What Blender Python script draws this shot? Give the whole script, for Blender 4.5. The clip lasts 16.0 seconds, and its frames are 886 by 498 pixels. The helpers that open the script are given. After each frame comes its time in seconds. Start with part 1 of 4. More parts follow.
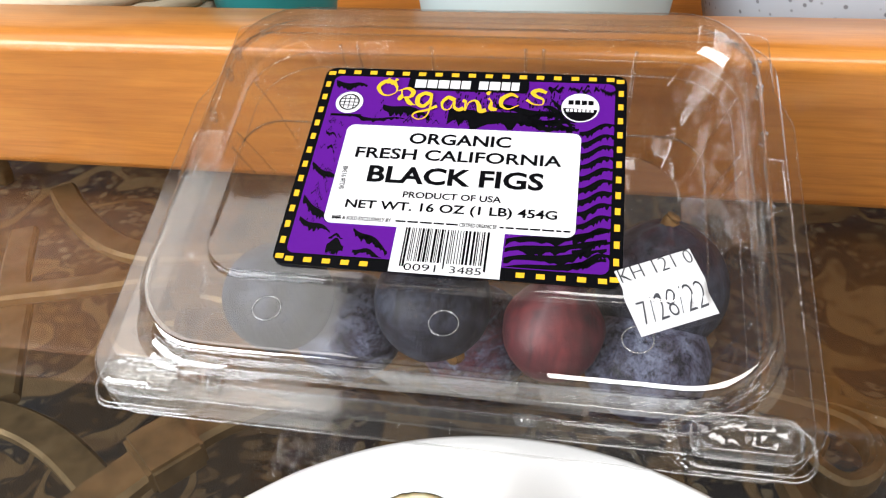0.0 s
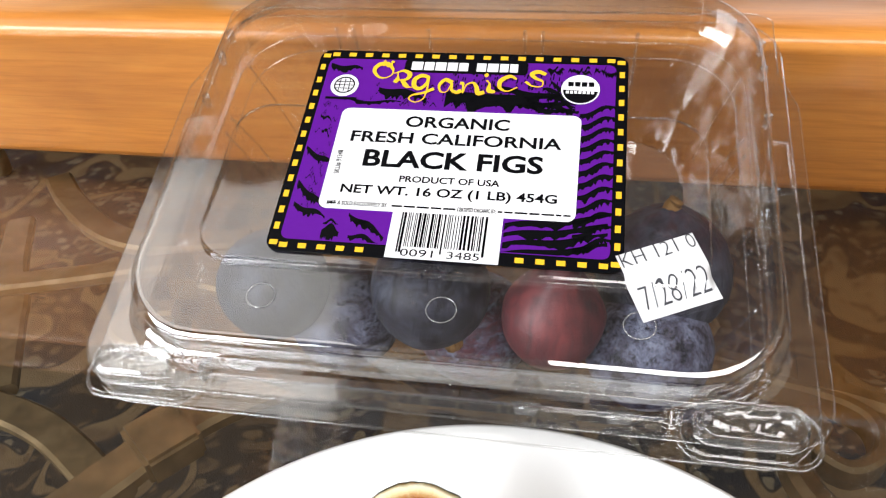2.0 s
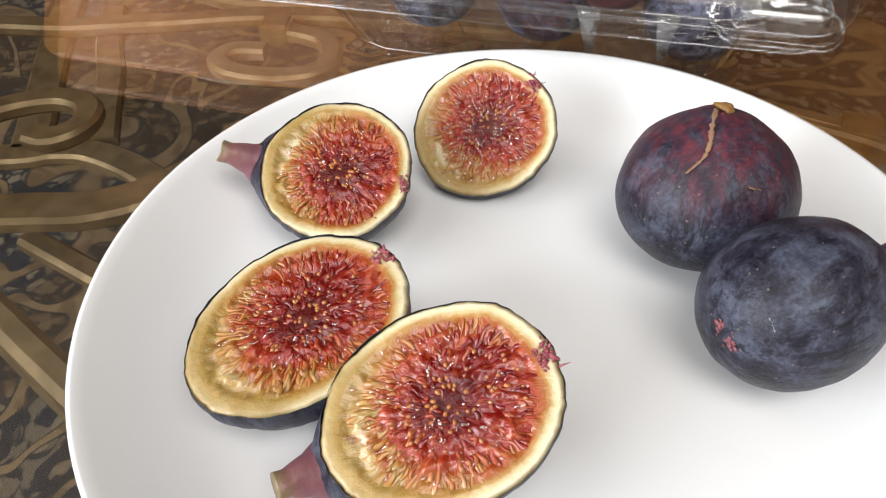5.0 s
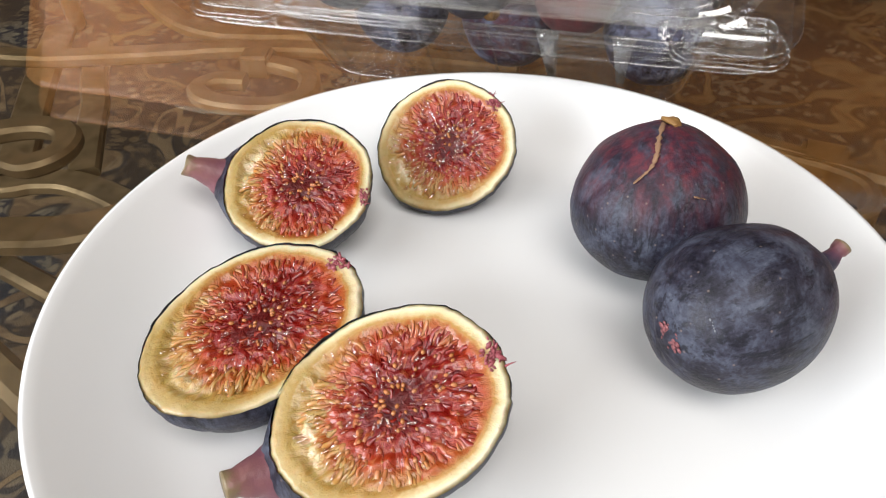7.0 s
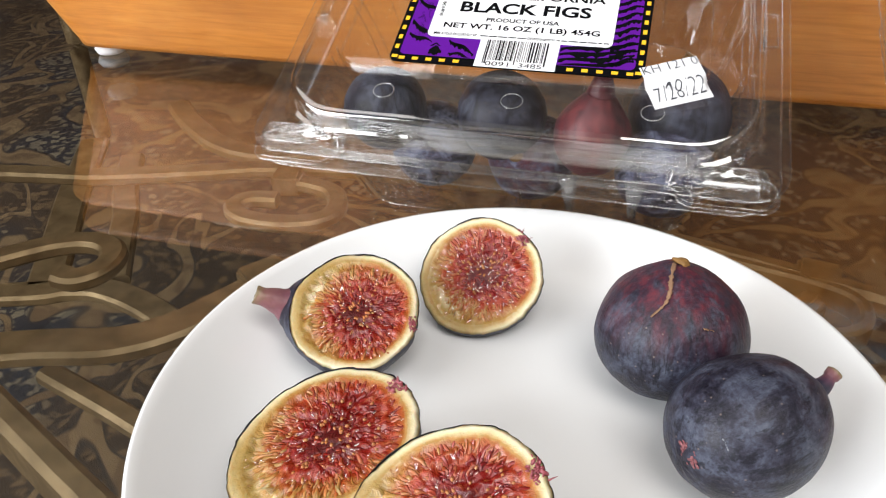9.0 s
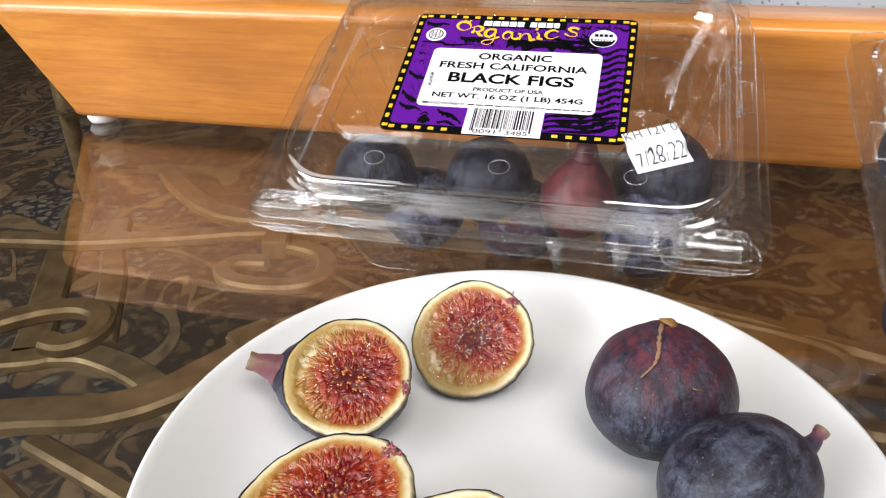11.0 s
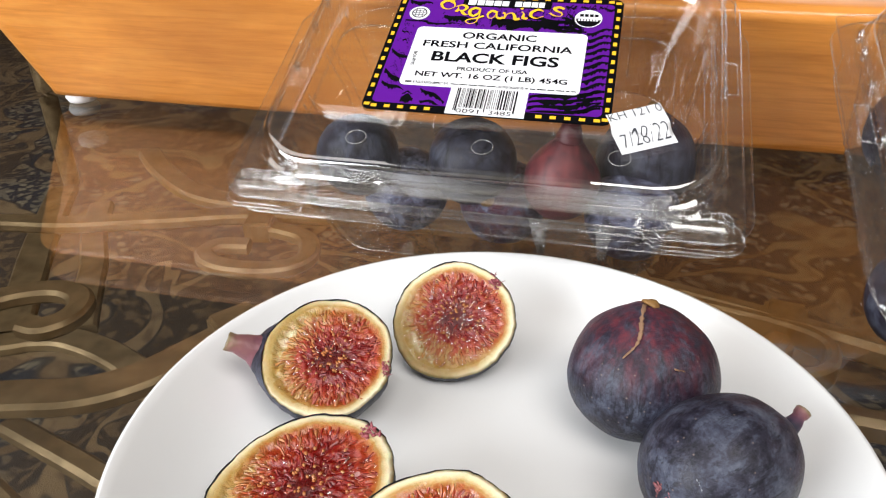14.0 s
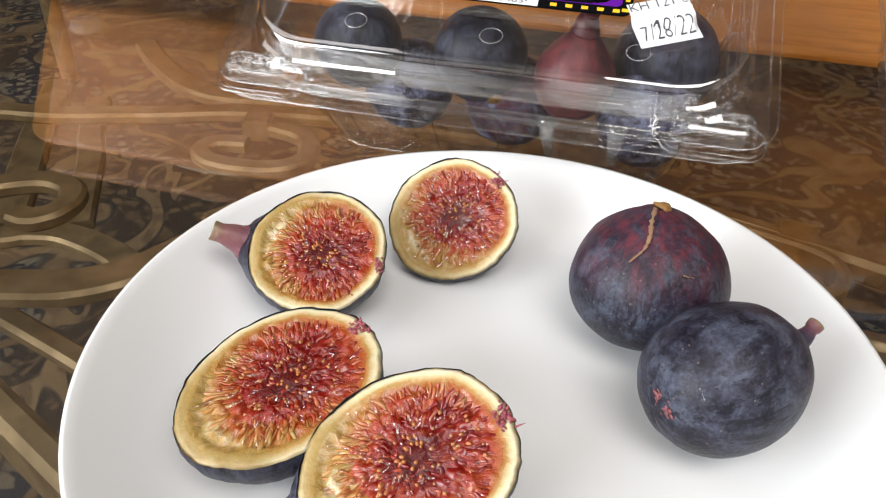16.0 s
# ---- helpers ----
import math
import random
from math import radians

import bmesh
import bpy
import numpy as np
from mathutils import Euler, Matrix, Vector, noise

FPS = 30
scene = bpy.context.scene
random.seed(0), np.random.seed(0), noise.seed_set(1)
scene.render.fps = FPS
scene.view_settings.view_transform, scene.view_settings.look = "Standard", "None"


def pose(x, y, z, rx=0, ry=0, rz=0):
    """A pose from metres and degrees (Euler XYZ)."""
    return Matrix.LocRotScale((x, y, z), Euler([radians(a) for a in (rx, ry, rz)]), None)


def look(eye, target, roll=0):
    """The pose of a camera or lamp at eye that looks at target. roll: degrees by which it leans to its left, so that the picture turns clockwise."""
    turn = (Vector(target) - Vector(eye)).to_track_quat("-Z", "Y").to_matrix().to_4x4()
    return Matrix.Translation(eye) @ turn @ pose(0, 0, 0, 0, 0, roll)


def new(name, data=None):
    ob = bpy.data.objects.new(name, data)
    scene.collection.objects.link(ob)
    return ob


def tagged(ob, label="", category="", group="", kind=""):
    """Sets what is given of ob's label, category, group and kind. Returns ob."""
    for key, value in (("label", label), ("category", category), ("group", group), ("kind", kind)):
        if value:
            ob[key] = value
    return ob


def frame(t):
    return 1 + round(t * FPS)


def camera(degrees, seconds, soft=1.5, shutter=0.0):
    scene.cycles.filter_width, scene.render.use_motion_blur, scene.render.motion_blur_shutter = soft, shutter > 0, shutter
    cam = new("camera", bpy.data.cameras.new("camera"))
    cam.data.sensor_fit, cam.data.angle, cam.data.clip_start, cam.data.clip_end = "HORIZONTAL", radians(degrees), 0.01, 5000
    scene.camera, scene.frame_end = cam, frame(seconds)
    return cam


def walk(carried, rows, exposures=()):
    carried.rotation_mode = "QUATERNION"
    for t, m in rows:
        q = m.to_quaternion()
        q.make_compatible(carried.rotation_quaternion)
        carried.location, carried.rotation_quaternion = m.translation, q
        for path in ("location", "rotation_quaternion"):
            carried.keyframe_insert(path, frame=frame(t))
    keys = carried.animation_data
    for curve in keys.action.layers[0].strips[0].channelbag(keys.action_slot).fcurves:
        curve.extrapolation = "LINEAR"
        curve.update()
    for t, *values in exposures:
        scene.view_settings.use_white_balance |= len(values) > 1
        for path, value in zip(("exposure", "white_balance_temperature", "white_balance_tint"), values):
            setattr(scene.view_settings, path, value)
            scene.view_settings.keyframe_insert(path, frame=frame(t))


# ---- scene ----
cam = camera(61.08, 16.0, soft=1.2)
# seconds, eye (m), heading to the left, upward tilt and lean to the right (degrees)
ROWS = [
    (0.0, 0.0301, 0.0141, 0.1790, 11.45, -34.91, 2.65),
    (0.5, 0.0339, 0.0165, 0.1753, 11.49, -35.19, 2.99),
    (1.0, 0.0286, 0.0178, 0.1745, 11.52, -35.46, 3.09),
    (1.5, 0.0307, 0.0166, 0.1753, 11.58, -35.44, 3.03),
    (2.0, 0.0303, 0.0168, 0.1757, 11.55, -35.67, 2.94),
    (2.5, 0.0292, 0.0162, 0.1765, 11.87, -36.07, 3.00),
    (3.0, 0.0334, 0.0151, 0.1742, 12.89, -37.08, 3.19),
    (3.5, 0.0393, -0.0169, 0.1660, 14.70, -38.52, 4.20),
    (4.0, 0.0412, -0.0369, 0.1499, 17.20, -41.68, 4.20),
    (4.5, 0.0401, -0.0547, 0.1405, 18.19, -44.06, 3.12),
    (7.0, 0.0500, -0.0644, 0.1358, 16.32, -40.99, 1.71),
    (7.5, 0.0501, -0.0639, 0.1349, 16.13, -40.35, 1.35),
    (8.0, 0.0495, -0.0639, 0.1349, 16.05, -38.98, 1.13),
    (8.5, 0.0446, -0.0737, 0.1498, 16.09, -36.62, 1.15),
    (9.0, 0.0441, -0.0825, 0.1586, 16.12, -33.57, 1.39),
    (9.5, 0.0433, -0.0850, 0.1618, 15.86, -31.21, 1.53),
    (12.0, 0.0445, -0.0854, 0.1621, 14.46, -29.00, 1.33),
    (12.5, 0.0467, -0.0842, 0.1602, 14.35, -29.35, 1.31),
    (13.0, 0.0451, -0.0838, 0.1594, 13.77, -29.72, 0.83),
    (13.5, 0.0447, -0.0837, 0.1592, 13.59, -30.00, 0.65),
    (14.0, 0.0444, -0.0838, 0.1589, 13.59, -30.12, 0.58),
    (14.5, 0.0449, -0.0840, 0.1594, 13.52, -30.45, 0.47),
    (15.0, 0.0437, -0.0834, 0.1592, 13.48, -31.41, 0.11),
    (15.5, 0.0440, -0.0824, 0.1578, 13.54, -32.88, -0.38),
    (16.0, 0.0444, -0.0764, 0.1472, 13.98, -36.47, -1.43),
]


def eye_pose(x, y, z, yaw, pitch, lean):
    h, p = radians(yaw), radians(pitch)
    ahead = Vector((-math.sin(h) * math.cos(p), math.cos(h) * math.cos(p), math.sin(p)))
    return look((x, y, z), Vector((x, y, z)) + ahead, -lean)


walk(cam, [(t, eye_pose(*row)) for t, *row in ROWS])

# ---- world and light ----
world = bpy.data.worlds.new("world")
scene.world = world
world.use_nodes = True
world.node_tree.nodes["Background"].inputs[0].default_value = (0.75, 0.82, 1.0, 1)
world.node_tree.nodes["Background"].inputs[1].default_value = 0.4


def area(name, eye, target, sx, sy, watts, colour):
    lamp = bpy.data.lights.new(name, "AREA")
    lamp.shape, lamp.size, lamp.size_y, lamp.energy, lamp.color = "RECTANGLE", sx, sy, watts, colour
    ob = new(name, lamp)
    ob.matrix_world = look(eye, target)
    return ob


area("window_light", (-1.75, -1.55, 0.85), (0.0, 0.2, 0.0), 2.2, 1.3, 138, (0.91, 0.955, 1.0))
area("overhead_light", (-1.43, -0.15, 1.90), (-1.43, -0.15, 0.0), 1.7, 1.4, 17, (1.0, 0.97, 0.93))
# no fixture known here: added fill that brightens the plate's left slope
area("overhead_light", (0.75, -0.95, 1.90), (0.75, -0.95, 0.0), 1.5, 1.2, 51, (1.0, 0.97, 0.94))
scene.view_settings.exposure = -0.26


# ---- materials ----
class Nodes:
    """A short way to write node materials."""

    def __init__(self, name):
        self.mat = bpy.data.materials.new(name)
        self.mat.use_nodes = True
        self.tree = self.mat.node_tree
        self.bsdf = self.tree.nodes["Principled BSDF"]
        self.out = self.tree.nodes["Material Output"]

    def node(self, kind, **inputs):
        n = self.tree.nodes.new(kind)
        for key, value in inputs.items():
            self.put(n.inputs[key.replace("_", " ")], value)
        return n

    def put(self, socket, value):
        if isinstance(value, bpy.types.NodeSocket):
            self.tree.links.new(value, socket)
        else:
            socket.default_value = value

    def set(self, **inputs):
        for key, value in inputs.items():
            self.put(self.bsdf.inputs[key.replace("_", " ")], value)

    def coord(self, kind="Object"):
        return self.tree.nodes.new("ShaderNodeTexCoord").outputs[kind]

    def scaled(self, vector, s):
        n = self.tree.nodes.new("ShaderNodeVectorMath")
        n.operation = "MULTIPLY"
        self.put(n.inputs[0], vector)
        n.inputs[1].default_value = s if isinstance(s, tuple) else (s, s, s)
        return n.outputs[0]

    def noise(self, vector, scale, detail=4.0, rough=0.55, distortion=0.0):
        n = self.node("ShaderNodeTexNoise", Vector=vector, Scale=scale, Detail=detail, Roughness=rough, Distortion=distortion)
        return n.outputs["Fac"]

    def ramp(self, fac, *stops):
        n = self.tree.nodes.new("ShaderNodeValToRGB")
        self.put(n.inputs[0], fac)
        cr = n.color_ramp
        while len(cr.elements) < len(stops):
            cr.elements.new(0.5)
        for e, (p, c) in zip(cr.elements, stops):
            e.position = p
            e.color = (*c, 1) if isinstance(c, tuple) else (c, c, c, 1)
        return n.outputs[0]

    def mix(self, fac, a, b, blend="MIX"):
        n = self.tree.nodes.new("ShaderNodeMix")
        n.data_type, n.blend_type = "RGBA", blend
        self.put(n.inputs[0], fac)
        for s, v in ((n.inputs[6], a), (n.inputs[7], b)):
            self.put(s, (*v, 1) if isinstance(v, tuple) else v)
        return n.outputs[2]

    def math(self, op, a, b=0.0):
        n = self.tree.nodes.new("ShaderNodeMath")
        n.operation = op
        self.put(n.inputs[0], a)
        self.put(n.inputs[1], b)
        return n.outputs[0]

    def bump(self, height, strength, distance):
        return self.node("ShaderNodeBump", Height=height, Strength=strength, Distance=distance).outputs[0]

    def attr(self, name):
        n = self.tree.nodes.new("ShaderNodeAttribute")
        n.attribute_name = name
        return n


def clear(name, tint, ior, rough, wave=0.0, wave_scale=30.0, haze=0.0):
    """A thin clear sheet: what lies behind shows through, gloss by Fresnel."""
    m = Nodes(name)
    glass = m.node("ShaderNodeBsdfTransparent", Color=(*tint, 1))
    gloss = m.node("ShaderNodeBsdfGlossy", Color=(1, 1, 1, 1), Roughness=rough)
    facing = m.node("ShaderNodeLayerWeight", Blend=0.5)
    f0 = ((ior - 1) / (ior + 1)) ** 2
    if wave:
        b = m.bump(m.noise(m.coord(), wave_scale, 3.0), wave, 0.004)
        m.put(gloss.inputs["Normal"], b)
        m.put(facing.inputs["Normal"], b)
    mixer = m.node("ShaderNodeMixShader")
    m.put(mixer.inputs[0], m.math("ADD", f0, m.math("MULTIPLY", 1 - f0, m.math("POWER", facing.outputs["Facing"], 5.0))))
    m.put(mixer.inputs[1], glass.outputs[0])
    m.put(mixer.inputs[2], gloss.outputs[0])
    m.put(m.out.inputs[0], mixer.outputs[0])
    if haze:
        # pale diffuse film: scuffs, plus a painted reflection veil that lightens what lies behind
        scuff = m.node("ShaderNodeBsdfDiffuse", Color=(0.8, 0.8, 0.8, 1))
        veil = m.node("ShaderNodeMixShader")
        m.put(veil.inputs[0], m.math("MULTIPLY", m.ramp(m.noise(m.scaled(m.coord(), (60.0, 200.0, 120.0)), 1.0, 6.0, 0.7), (0.35, 0.4), (0.75, 1.6)), haze))
        m.put(veil.inputs[1], mixer.outputs[0])
        m.put(veil.inputs[2], scuff.outputs[0])
        m.put(m.out.inputs[0], veil.outputs[0])
    return m.mat


def plain(name, colour, rough=0.5, metal=0.0, vary=0.12, scale=40.0, bump=0.0, coat=0.0):
    m = Nodes(name)
    c = m.coord()
    n1, n2 = m.noise(c, scale, 6.0), m.noise(c, scale * 0.13, 3.0)
    dark = tuple(v * (1 - vary) for v in colour)
    light = tuple(min(1.0, v * (1 + vary)) for v in colour)
    col = m.mix(m.math("MULTIPLY", m.math("ADD", n1, n2), 0.5), dark, light)
    m.set(Base_Color=col, Roughness=m.math("ADD", m.math("MULTIPLY", n1, 0.12), rough - 0.06), Metallic=metal, Coat_Weight=coat)
    if bump:
        m.set(Normal=m.bump(n1, bump, 0.001))
    return m.mat


def ink(name, colour, rough=0.3):
    m = Nodes(name)
    c = m.coord()
    n = m.noise(c, 900.0, 3.0)
    m.set(Base_Color=m.mix(n, tuple(v * 0.92 for v in colour), colour), Roughness=rough, Specular_IOR_Level=0.04)
    return m.mat


def wood_mat():
    m = Nodes("varnished_wood")
    c = m.coord()
    grain = m.noise(m.scaled(c, (3.0, 40.0, 40.0)), 6.0, 8.0, 0.6, 0.6)
    blotch = m.noise(m.scaled(c, (5.0, 9.0, 9.0)), 2.2, 4.0, 0.55, 0.5)
    fine = m.noise(m.scaled(c, (20.0, 220.0, 220.0)), 5.0, 3.0)
    a = m.ramp(grain, (0.25, (0.60, 0.20, 0.028)), (0.55, (0.80, 0.31, 0.055)), (0.8, (0.86, 0.39, 0.085)))
    b = m.mix(m.ramp(blotch, (0.35, 0.0), (0.7, 1.0)), a, m.mix(0.5, a, (0.36, 0.11, 0.016)))
    m.set(Base_Color=m.mix(m.math("MULTIPLY", fine, 0.18), b, (0.25, 0.08, 0.02)), Roughness=0.32, Coat_Weight=0.35, Coat_Roughness=0.18)
    m.set(Normal=m.bump(fine, 0.08, 0.0006))
    return m.mat


def skin_mat(name, blush, foot, bloom_gain=1.0):
    """Dark fig skin: purple-black with blue-grey bloom rubbed off in dark patches, red streaks fanning from the stem, pale flecks. foot: how far the blush reaches."""
    m = Nodes(name)
    c = m.coord()
    ax = m.attr("fruit")
    sep = m.node("ShaderNodeSeparateXYZ", Vector=ax.outputs["Vector"])
    streak = m.noise(m.scaled(ax.outputs["Vector"], (4.2, 4.2, 0.7)), 1.5, 5.0, 0.62, 0.4)
    ribs = m.noise(m.scaled(ax.outputs["Vector"], (6.0, 6.0, 0.9)), 1.5, 4.0, 0.6, 0.3)
    bloom = m.noise(c, 120.0, 8.0, 0.68, 0.6)
    fine = m.noise(c, 1100.0, 4.0, 0.6)
    base = m.ramp(m.math("ADD", m.math("MULTIPLY", fine, 0.22), m.math("MULTIPLY", bloom, 0.78)),
                  (0.38, (0.006, 0.005, 0.010)), (0.47, (0.018 * bloom_gain, 0.017 * bloom_gain, 0.028 * bloom_gain)), (0.56, (0.042 * bloom_gain, 0.046 * bloom_gain, 0.068 * bloom_gain)), (0.66, (0.076 * bloom_gain, 0.084 * bloom_gain, 0.110 * bloom_gain)))
    worn = m.ramp(m.noise(m.scaled(ax.outputs["Vector"], (5.5, 5.5, 2.2)), 1.6, 8.0, 0.72, 0.25), (0.52, 0.0), (0.60, 0.85))
    base = m.mix(worn, base, (0.007, 0.007, 0.012))
    red = m.mix(m.ramp(ribs, (0.40, 0.0), (0.62, 1.0)), (0.050, 0.013, 0.026), (0.125, 0.022, 0.032))
    near = m.ramp(sep.outputs["Z"], (foot, 0.0), (min(1.0, foot + 0.40), 1.0))
    fac = m.math("MULTIPLY", m.ramp(streak, (0.36, 0.0), (0.60, 1.0)), m.math("MULTIPLY", near, blush))
    col = m.mix(fac, base, red)
    flecks = m.node("ShaderNodeTexVoronoi", Vector=c, Scale=330.0, Randomness=1.0).outputs["Distance"]
    col = m.mix(m.ramp(flecks, (0.05, 0.55), (0.11, 0.0)), col, (0.20, 0.15, 0.13))
    m.set(Base_Color=col, Roughness=m.ramp(bloom, (0.35, 0.34), (0.65, 0.58)), Specular_IOR_Level=0.30)
    m.set(Normal=m.bump(m.math("ADD", m.math("ADD", fine, m.math("MULTIPLY", bloom, 2.0)), m.math("MULTIPLY", ribs, 2.0)), 0.25, 0.0006))
    return m.mat


def red_skin_mat():
    m = Nodes("red_fig_skin")
    c = m.coord()
    ax = m.attr("fruit").outputs["Vector"]
    bloom, fine = m.noise(c, 90.0, 6.0, 0.65), m.noise(c, 900.0, 3.0)
    streak = m.noise(m.scaled(ax, (4.0, 4.0, 0.6)), 1.6, 4.0, 0.6, 0.4)
    col = m.ramp(m.math("ADD", m.math("MULTIPLY", bloom, 0.5), m.math("MULTIPLY", streak, 0.5)), (0.36, (0.050, 0.014, 0.020)), (0.52, (0.135, 0.026, 0.032)), (0.66, (0.24, 0.048, 0.050)))
    m.set(Base_Color=col, Roughness=0.45, Normal=m.bump(m.math("ADD", fine, bloom), 0.3, 0.0006))
    return m.mat


def flesh_mat():
    """The cut face: cream rind, amber ring, red heart with radial fibres. cut = (cos, sin, share of the radius)."""
    m = Nodes("fig_flesh")
    c = m.coord()
    cut = m.attr("cut").outputs["Vector"]
    rad = m.node("ShaderNodeSeparateXYZ", Vector=cut).outputs["Z"]
    spokes = m.noise(m.scaled(cut, (3.4, 3.4, 3.0)), 2.0, 3.0, 0.55, 1.5)
    fibre = m.mix(m.ramp(rad, (0.30, 0.0), (0.55, 1.0)), m.noise(c, 480.0, 3.0, 0.55, 1.2), spokes)
    patch = m.noise(c, 110.0, 4.0, 0.6)
    fine = m.noise(c, 700.0, 4.0, 0.6)
    calm = m.ramp(rad, (0.70, 1.0), (0.90, 0.12))
    side = m.math("MULTIPLY", m.math("MULTIPLY", m.node("ShaderNodeSeparateXYZ", Vector=cut).outputs["X"], rad), m.ramp(rad, (0.70, 0.27), (0.88, 0.0)))
    r = m.math("ADD", m.math("ADD", rad, side), m.math("MULTIPLY", calm, m.math("ADD", m.math("MULTIPLY", m.math("SUBTRACT", fibre, 0.5), 0.40), m.math("MULTIPLY", m.math("SUBTRACT", patch, 0.5), 0.45))))
    col = m.ramp(r, (0.12, (0.08, 0.001, 0.001)), (0.38, (0.21, 0.006, 0.003)), (0.60, (0.34, 0.035, 0.008)),
                 (0.77, (0.33, 0.090, 0.016)), (0.86, (0.44, 0.25, 0.075)), (0.92, (0.68, 0.57, 0.34)), (0.965, (0.80, 0.72, 0.52)))
    olive = m.ramp(m.node("ShaderNodeSeparateXYZ", Vector=cut).outputs["X"], (-0.25, 0.0), (0.7, 0.9))
    col = m.mix(m.math("MULTIPLY", m.math("MULTIPLY", olive, m.ramp(rad, (0.62, 0.0), (0.80, 1.0))), m.ramp(patch, (0.3, 0.6), (0.55, 1.0))), col, m.mix(fine, (0.27, 0.165, 0.035), (0.42, 0.28, 0.08)))
    pale = m.ramp(fibre, (0.54, 0.0), (0.66, 1.0))
    inner = m.ramp(rad, (0.12, 0.05), (0.35, 0.5), (0.74, 0.5), (0.84, 0.0))
    col = m.mix(m.math("MULTIPLY", pale, inner), col, (0.50, 0.15, 0.06))
    col = m.mix(m.ramp(m.math("ADD", rad, m.math("MULTIPLY", m.math("SUBTRACT", patch, 0.5), 0.10)), (0.95, 0.0), (0.995, 1.0)), col, m.mix(fine, (0.17, 0.11, 0.045), (0.42, 0.32, 0.14)))
    m.set(Base_Color=col, Roughness=m.ramp(rad, (0.05, 0.45), (0.3, 0.16), (0.7, 0.10), (0.9, 0.34)), Specular_IOR_Level=0.40, Coat_Weight=m.ramp(rad, (0.15, 0.0), (0.35, 0.5), (0.7, 0.7), (0.88, 0.15)), Coat_Roughness=0.06,
          Subsurface_Weight=0.4, Subsurface_Radius=(0.004, 0.0015, 0.0008), Subsurface_Scale=0.5)
    m.set(Normal=m.bump(m.math("ADD", m.math("MULTIPLY", m.math("MULTIPLY", fibre, calm), 1.6), m.math("MULTIPLY", fine, 0.4)), 0.5, 0.0011))
    return m.mat


def carpet_mat():
    """Woven rug: cream and tan scrolls on navy and brown."""
    m = Nodes("scroll_rug")
    c = m.coord()
    warp = m.node("ShaderNodeTexNoise", Vector=c, Scale=5.0, Detail=2.0).outputs["Color"]
    v = m.mix(0.07, c, warp)
    # broad tan ribbons with dark edges, on navy and brown
    field = m.noise(v, 5.5, 1.0, 0.4, 1.6)
    off = m.math("ABSOLUTE", m.math("SUBTRACT", field, 0.5))
    ribbon = m.ramp(off, (0.042, 1.0), (0.048, 0.0))
    edge = m.ramp(off, (0.034, 0.0), (0.040, 1.0), (0.052, 1.0), (0.058, 0.0))
    zone = m.ramp(m.noise(c, 3.4, 2.0), (0.44, 0.0), (0.54, 1.0))
    ground_c = m.mix(zone, (0.006, 0.011, 0.024), (0.038, 0.021, 0.010))
    # small florets and sprigs on the ground
    wob = m.mix(0.012, v, m.node("ShaderNodeTexNoise", Vector=c, Scale=70.0, Detail=2.0).outputs["Color"])
    floret = m.ramp(m.node("ShaderNodeTexVoronoi", Vector=wob, Scale=46.0, Randomness=0.85).outputs["Distance"], (0.28, 1.0), (0.36, 0.0))
    sprig = m.ramp(m.noise(v, 34.0, 2.0, 0.5, 1.6), (0.55, 0.0), (0.60, 1.0))
    motif = m.math("MAXIMUM", m.math("MULTIPLY", floret, 0.85), m.math("MULTIPLY", sprig, 0.6))
    col = m.mix(motif, ground_c, m.mix(zone, (0.27, 0.225, 0.15), (0.19, 0.12, 0.055)))
    inner = m.ramp(m.noise(v, 22.0, 2.0, 0.5, 1.0), (0.52, 0.0), (0.58, 0.55))
    tan = m.mix(inner, m.mix(m.noise(c, 9.0, 3.0), (0.17, 0.105, 0.046), (0.30, 0.205, 0.105)), (0.09, 0.045, 0.02))
    col = m.mix(ribbon, col, tan)
    col = m.mix(m.math("MULTIPLY", edge, 0.8), col, (0.012, 0.010, 0.012))
    weave = m.noise(c, 500.0, 2.0)
    col = m.mix(0.15, col, m.mix(weave, (0.01, 0.01, 0.01), (0.25, 0.19, 0.12)))
    m.set(Base_Color=col, Roughness=0.95, Normal=m.bump(weave, 0.5, 0.002))
    return m.mat


def metal_mat():
    m = Nodes("antique_gold_metal")
    c = m.coord()
    n1, n2 = m.noise(c, 60.0, 6.0), m.noise(c, 500.0, 4.0)
    col = m.ramp(n1, (0.3, (0.20, 0.140, 0.072)), (0.6, (0.36, 0.262, 0.140)), (0.8, (0.46, 0.345, 0.20)))
    m.set(Base_Color=m.mix(m.ramp(n2, (0.62, 0.0), (0.75, 0.6)), col, (0.16, 0.06, 0.035)), Metallic=0.55, Roughness=m.ramp(n1, (0.3, 0.52), (0.7, 0.36)), Normal=m.bump(n2, 0.3, 0.0006))
    return m.mat


def speckle_mat():
    m = Nodes("grey_speckled_glaze")
    c = m.coord()
    v = m.node("ShaderNodeTexVoronoi", Vector=c, Scale=210.0).outputs["Distance"]
    n = m.noise(c, 22.0, 4.0)
    col = m.mix(n, (0.36, 0.40, 0.46), (0.52, 0.56, 0.61))
    col = m.mix(m.ramp(v, (0.14, 0.75), (0.24, 0.0)), col, (0.08, 0.08, 0.09))
    m.set(Base_Color=col, Roughness=0.4)
    return m.mat


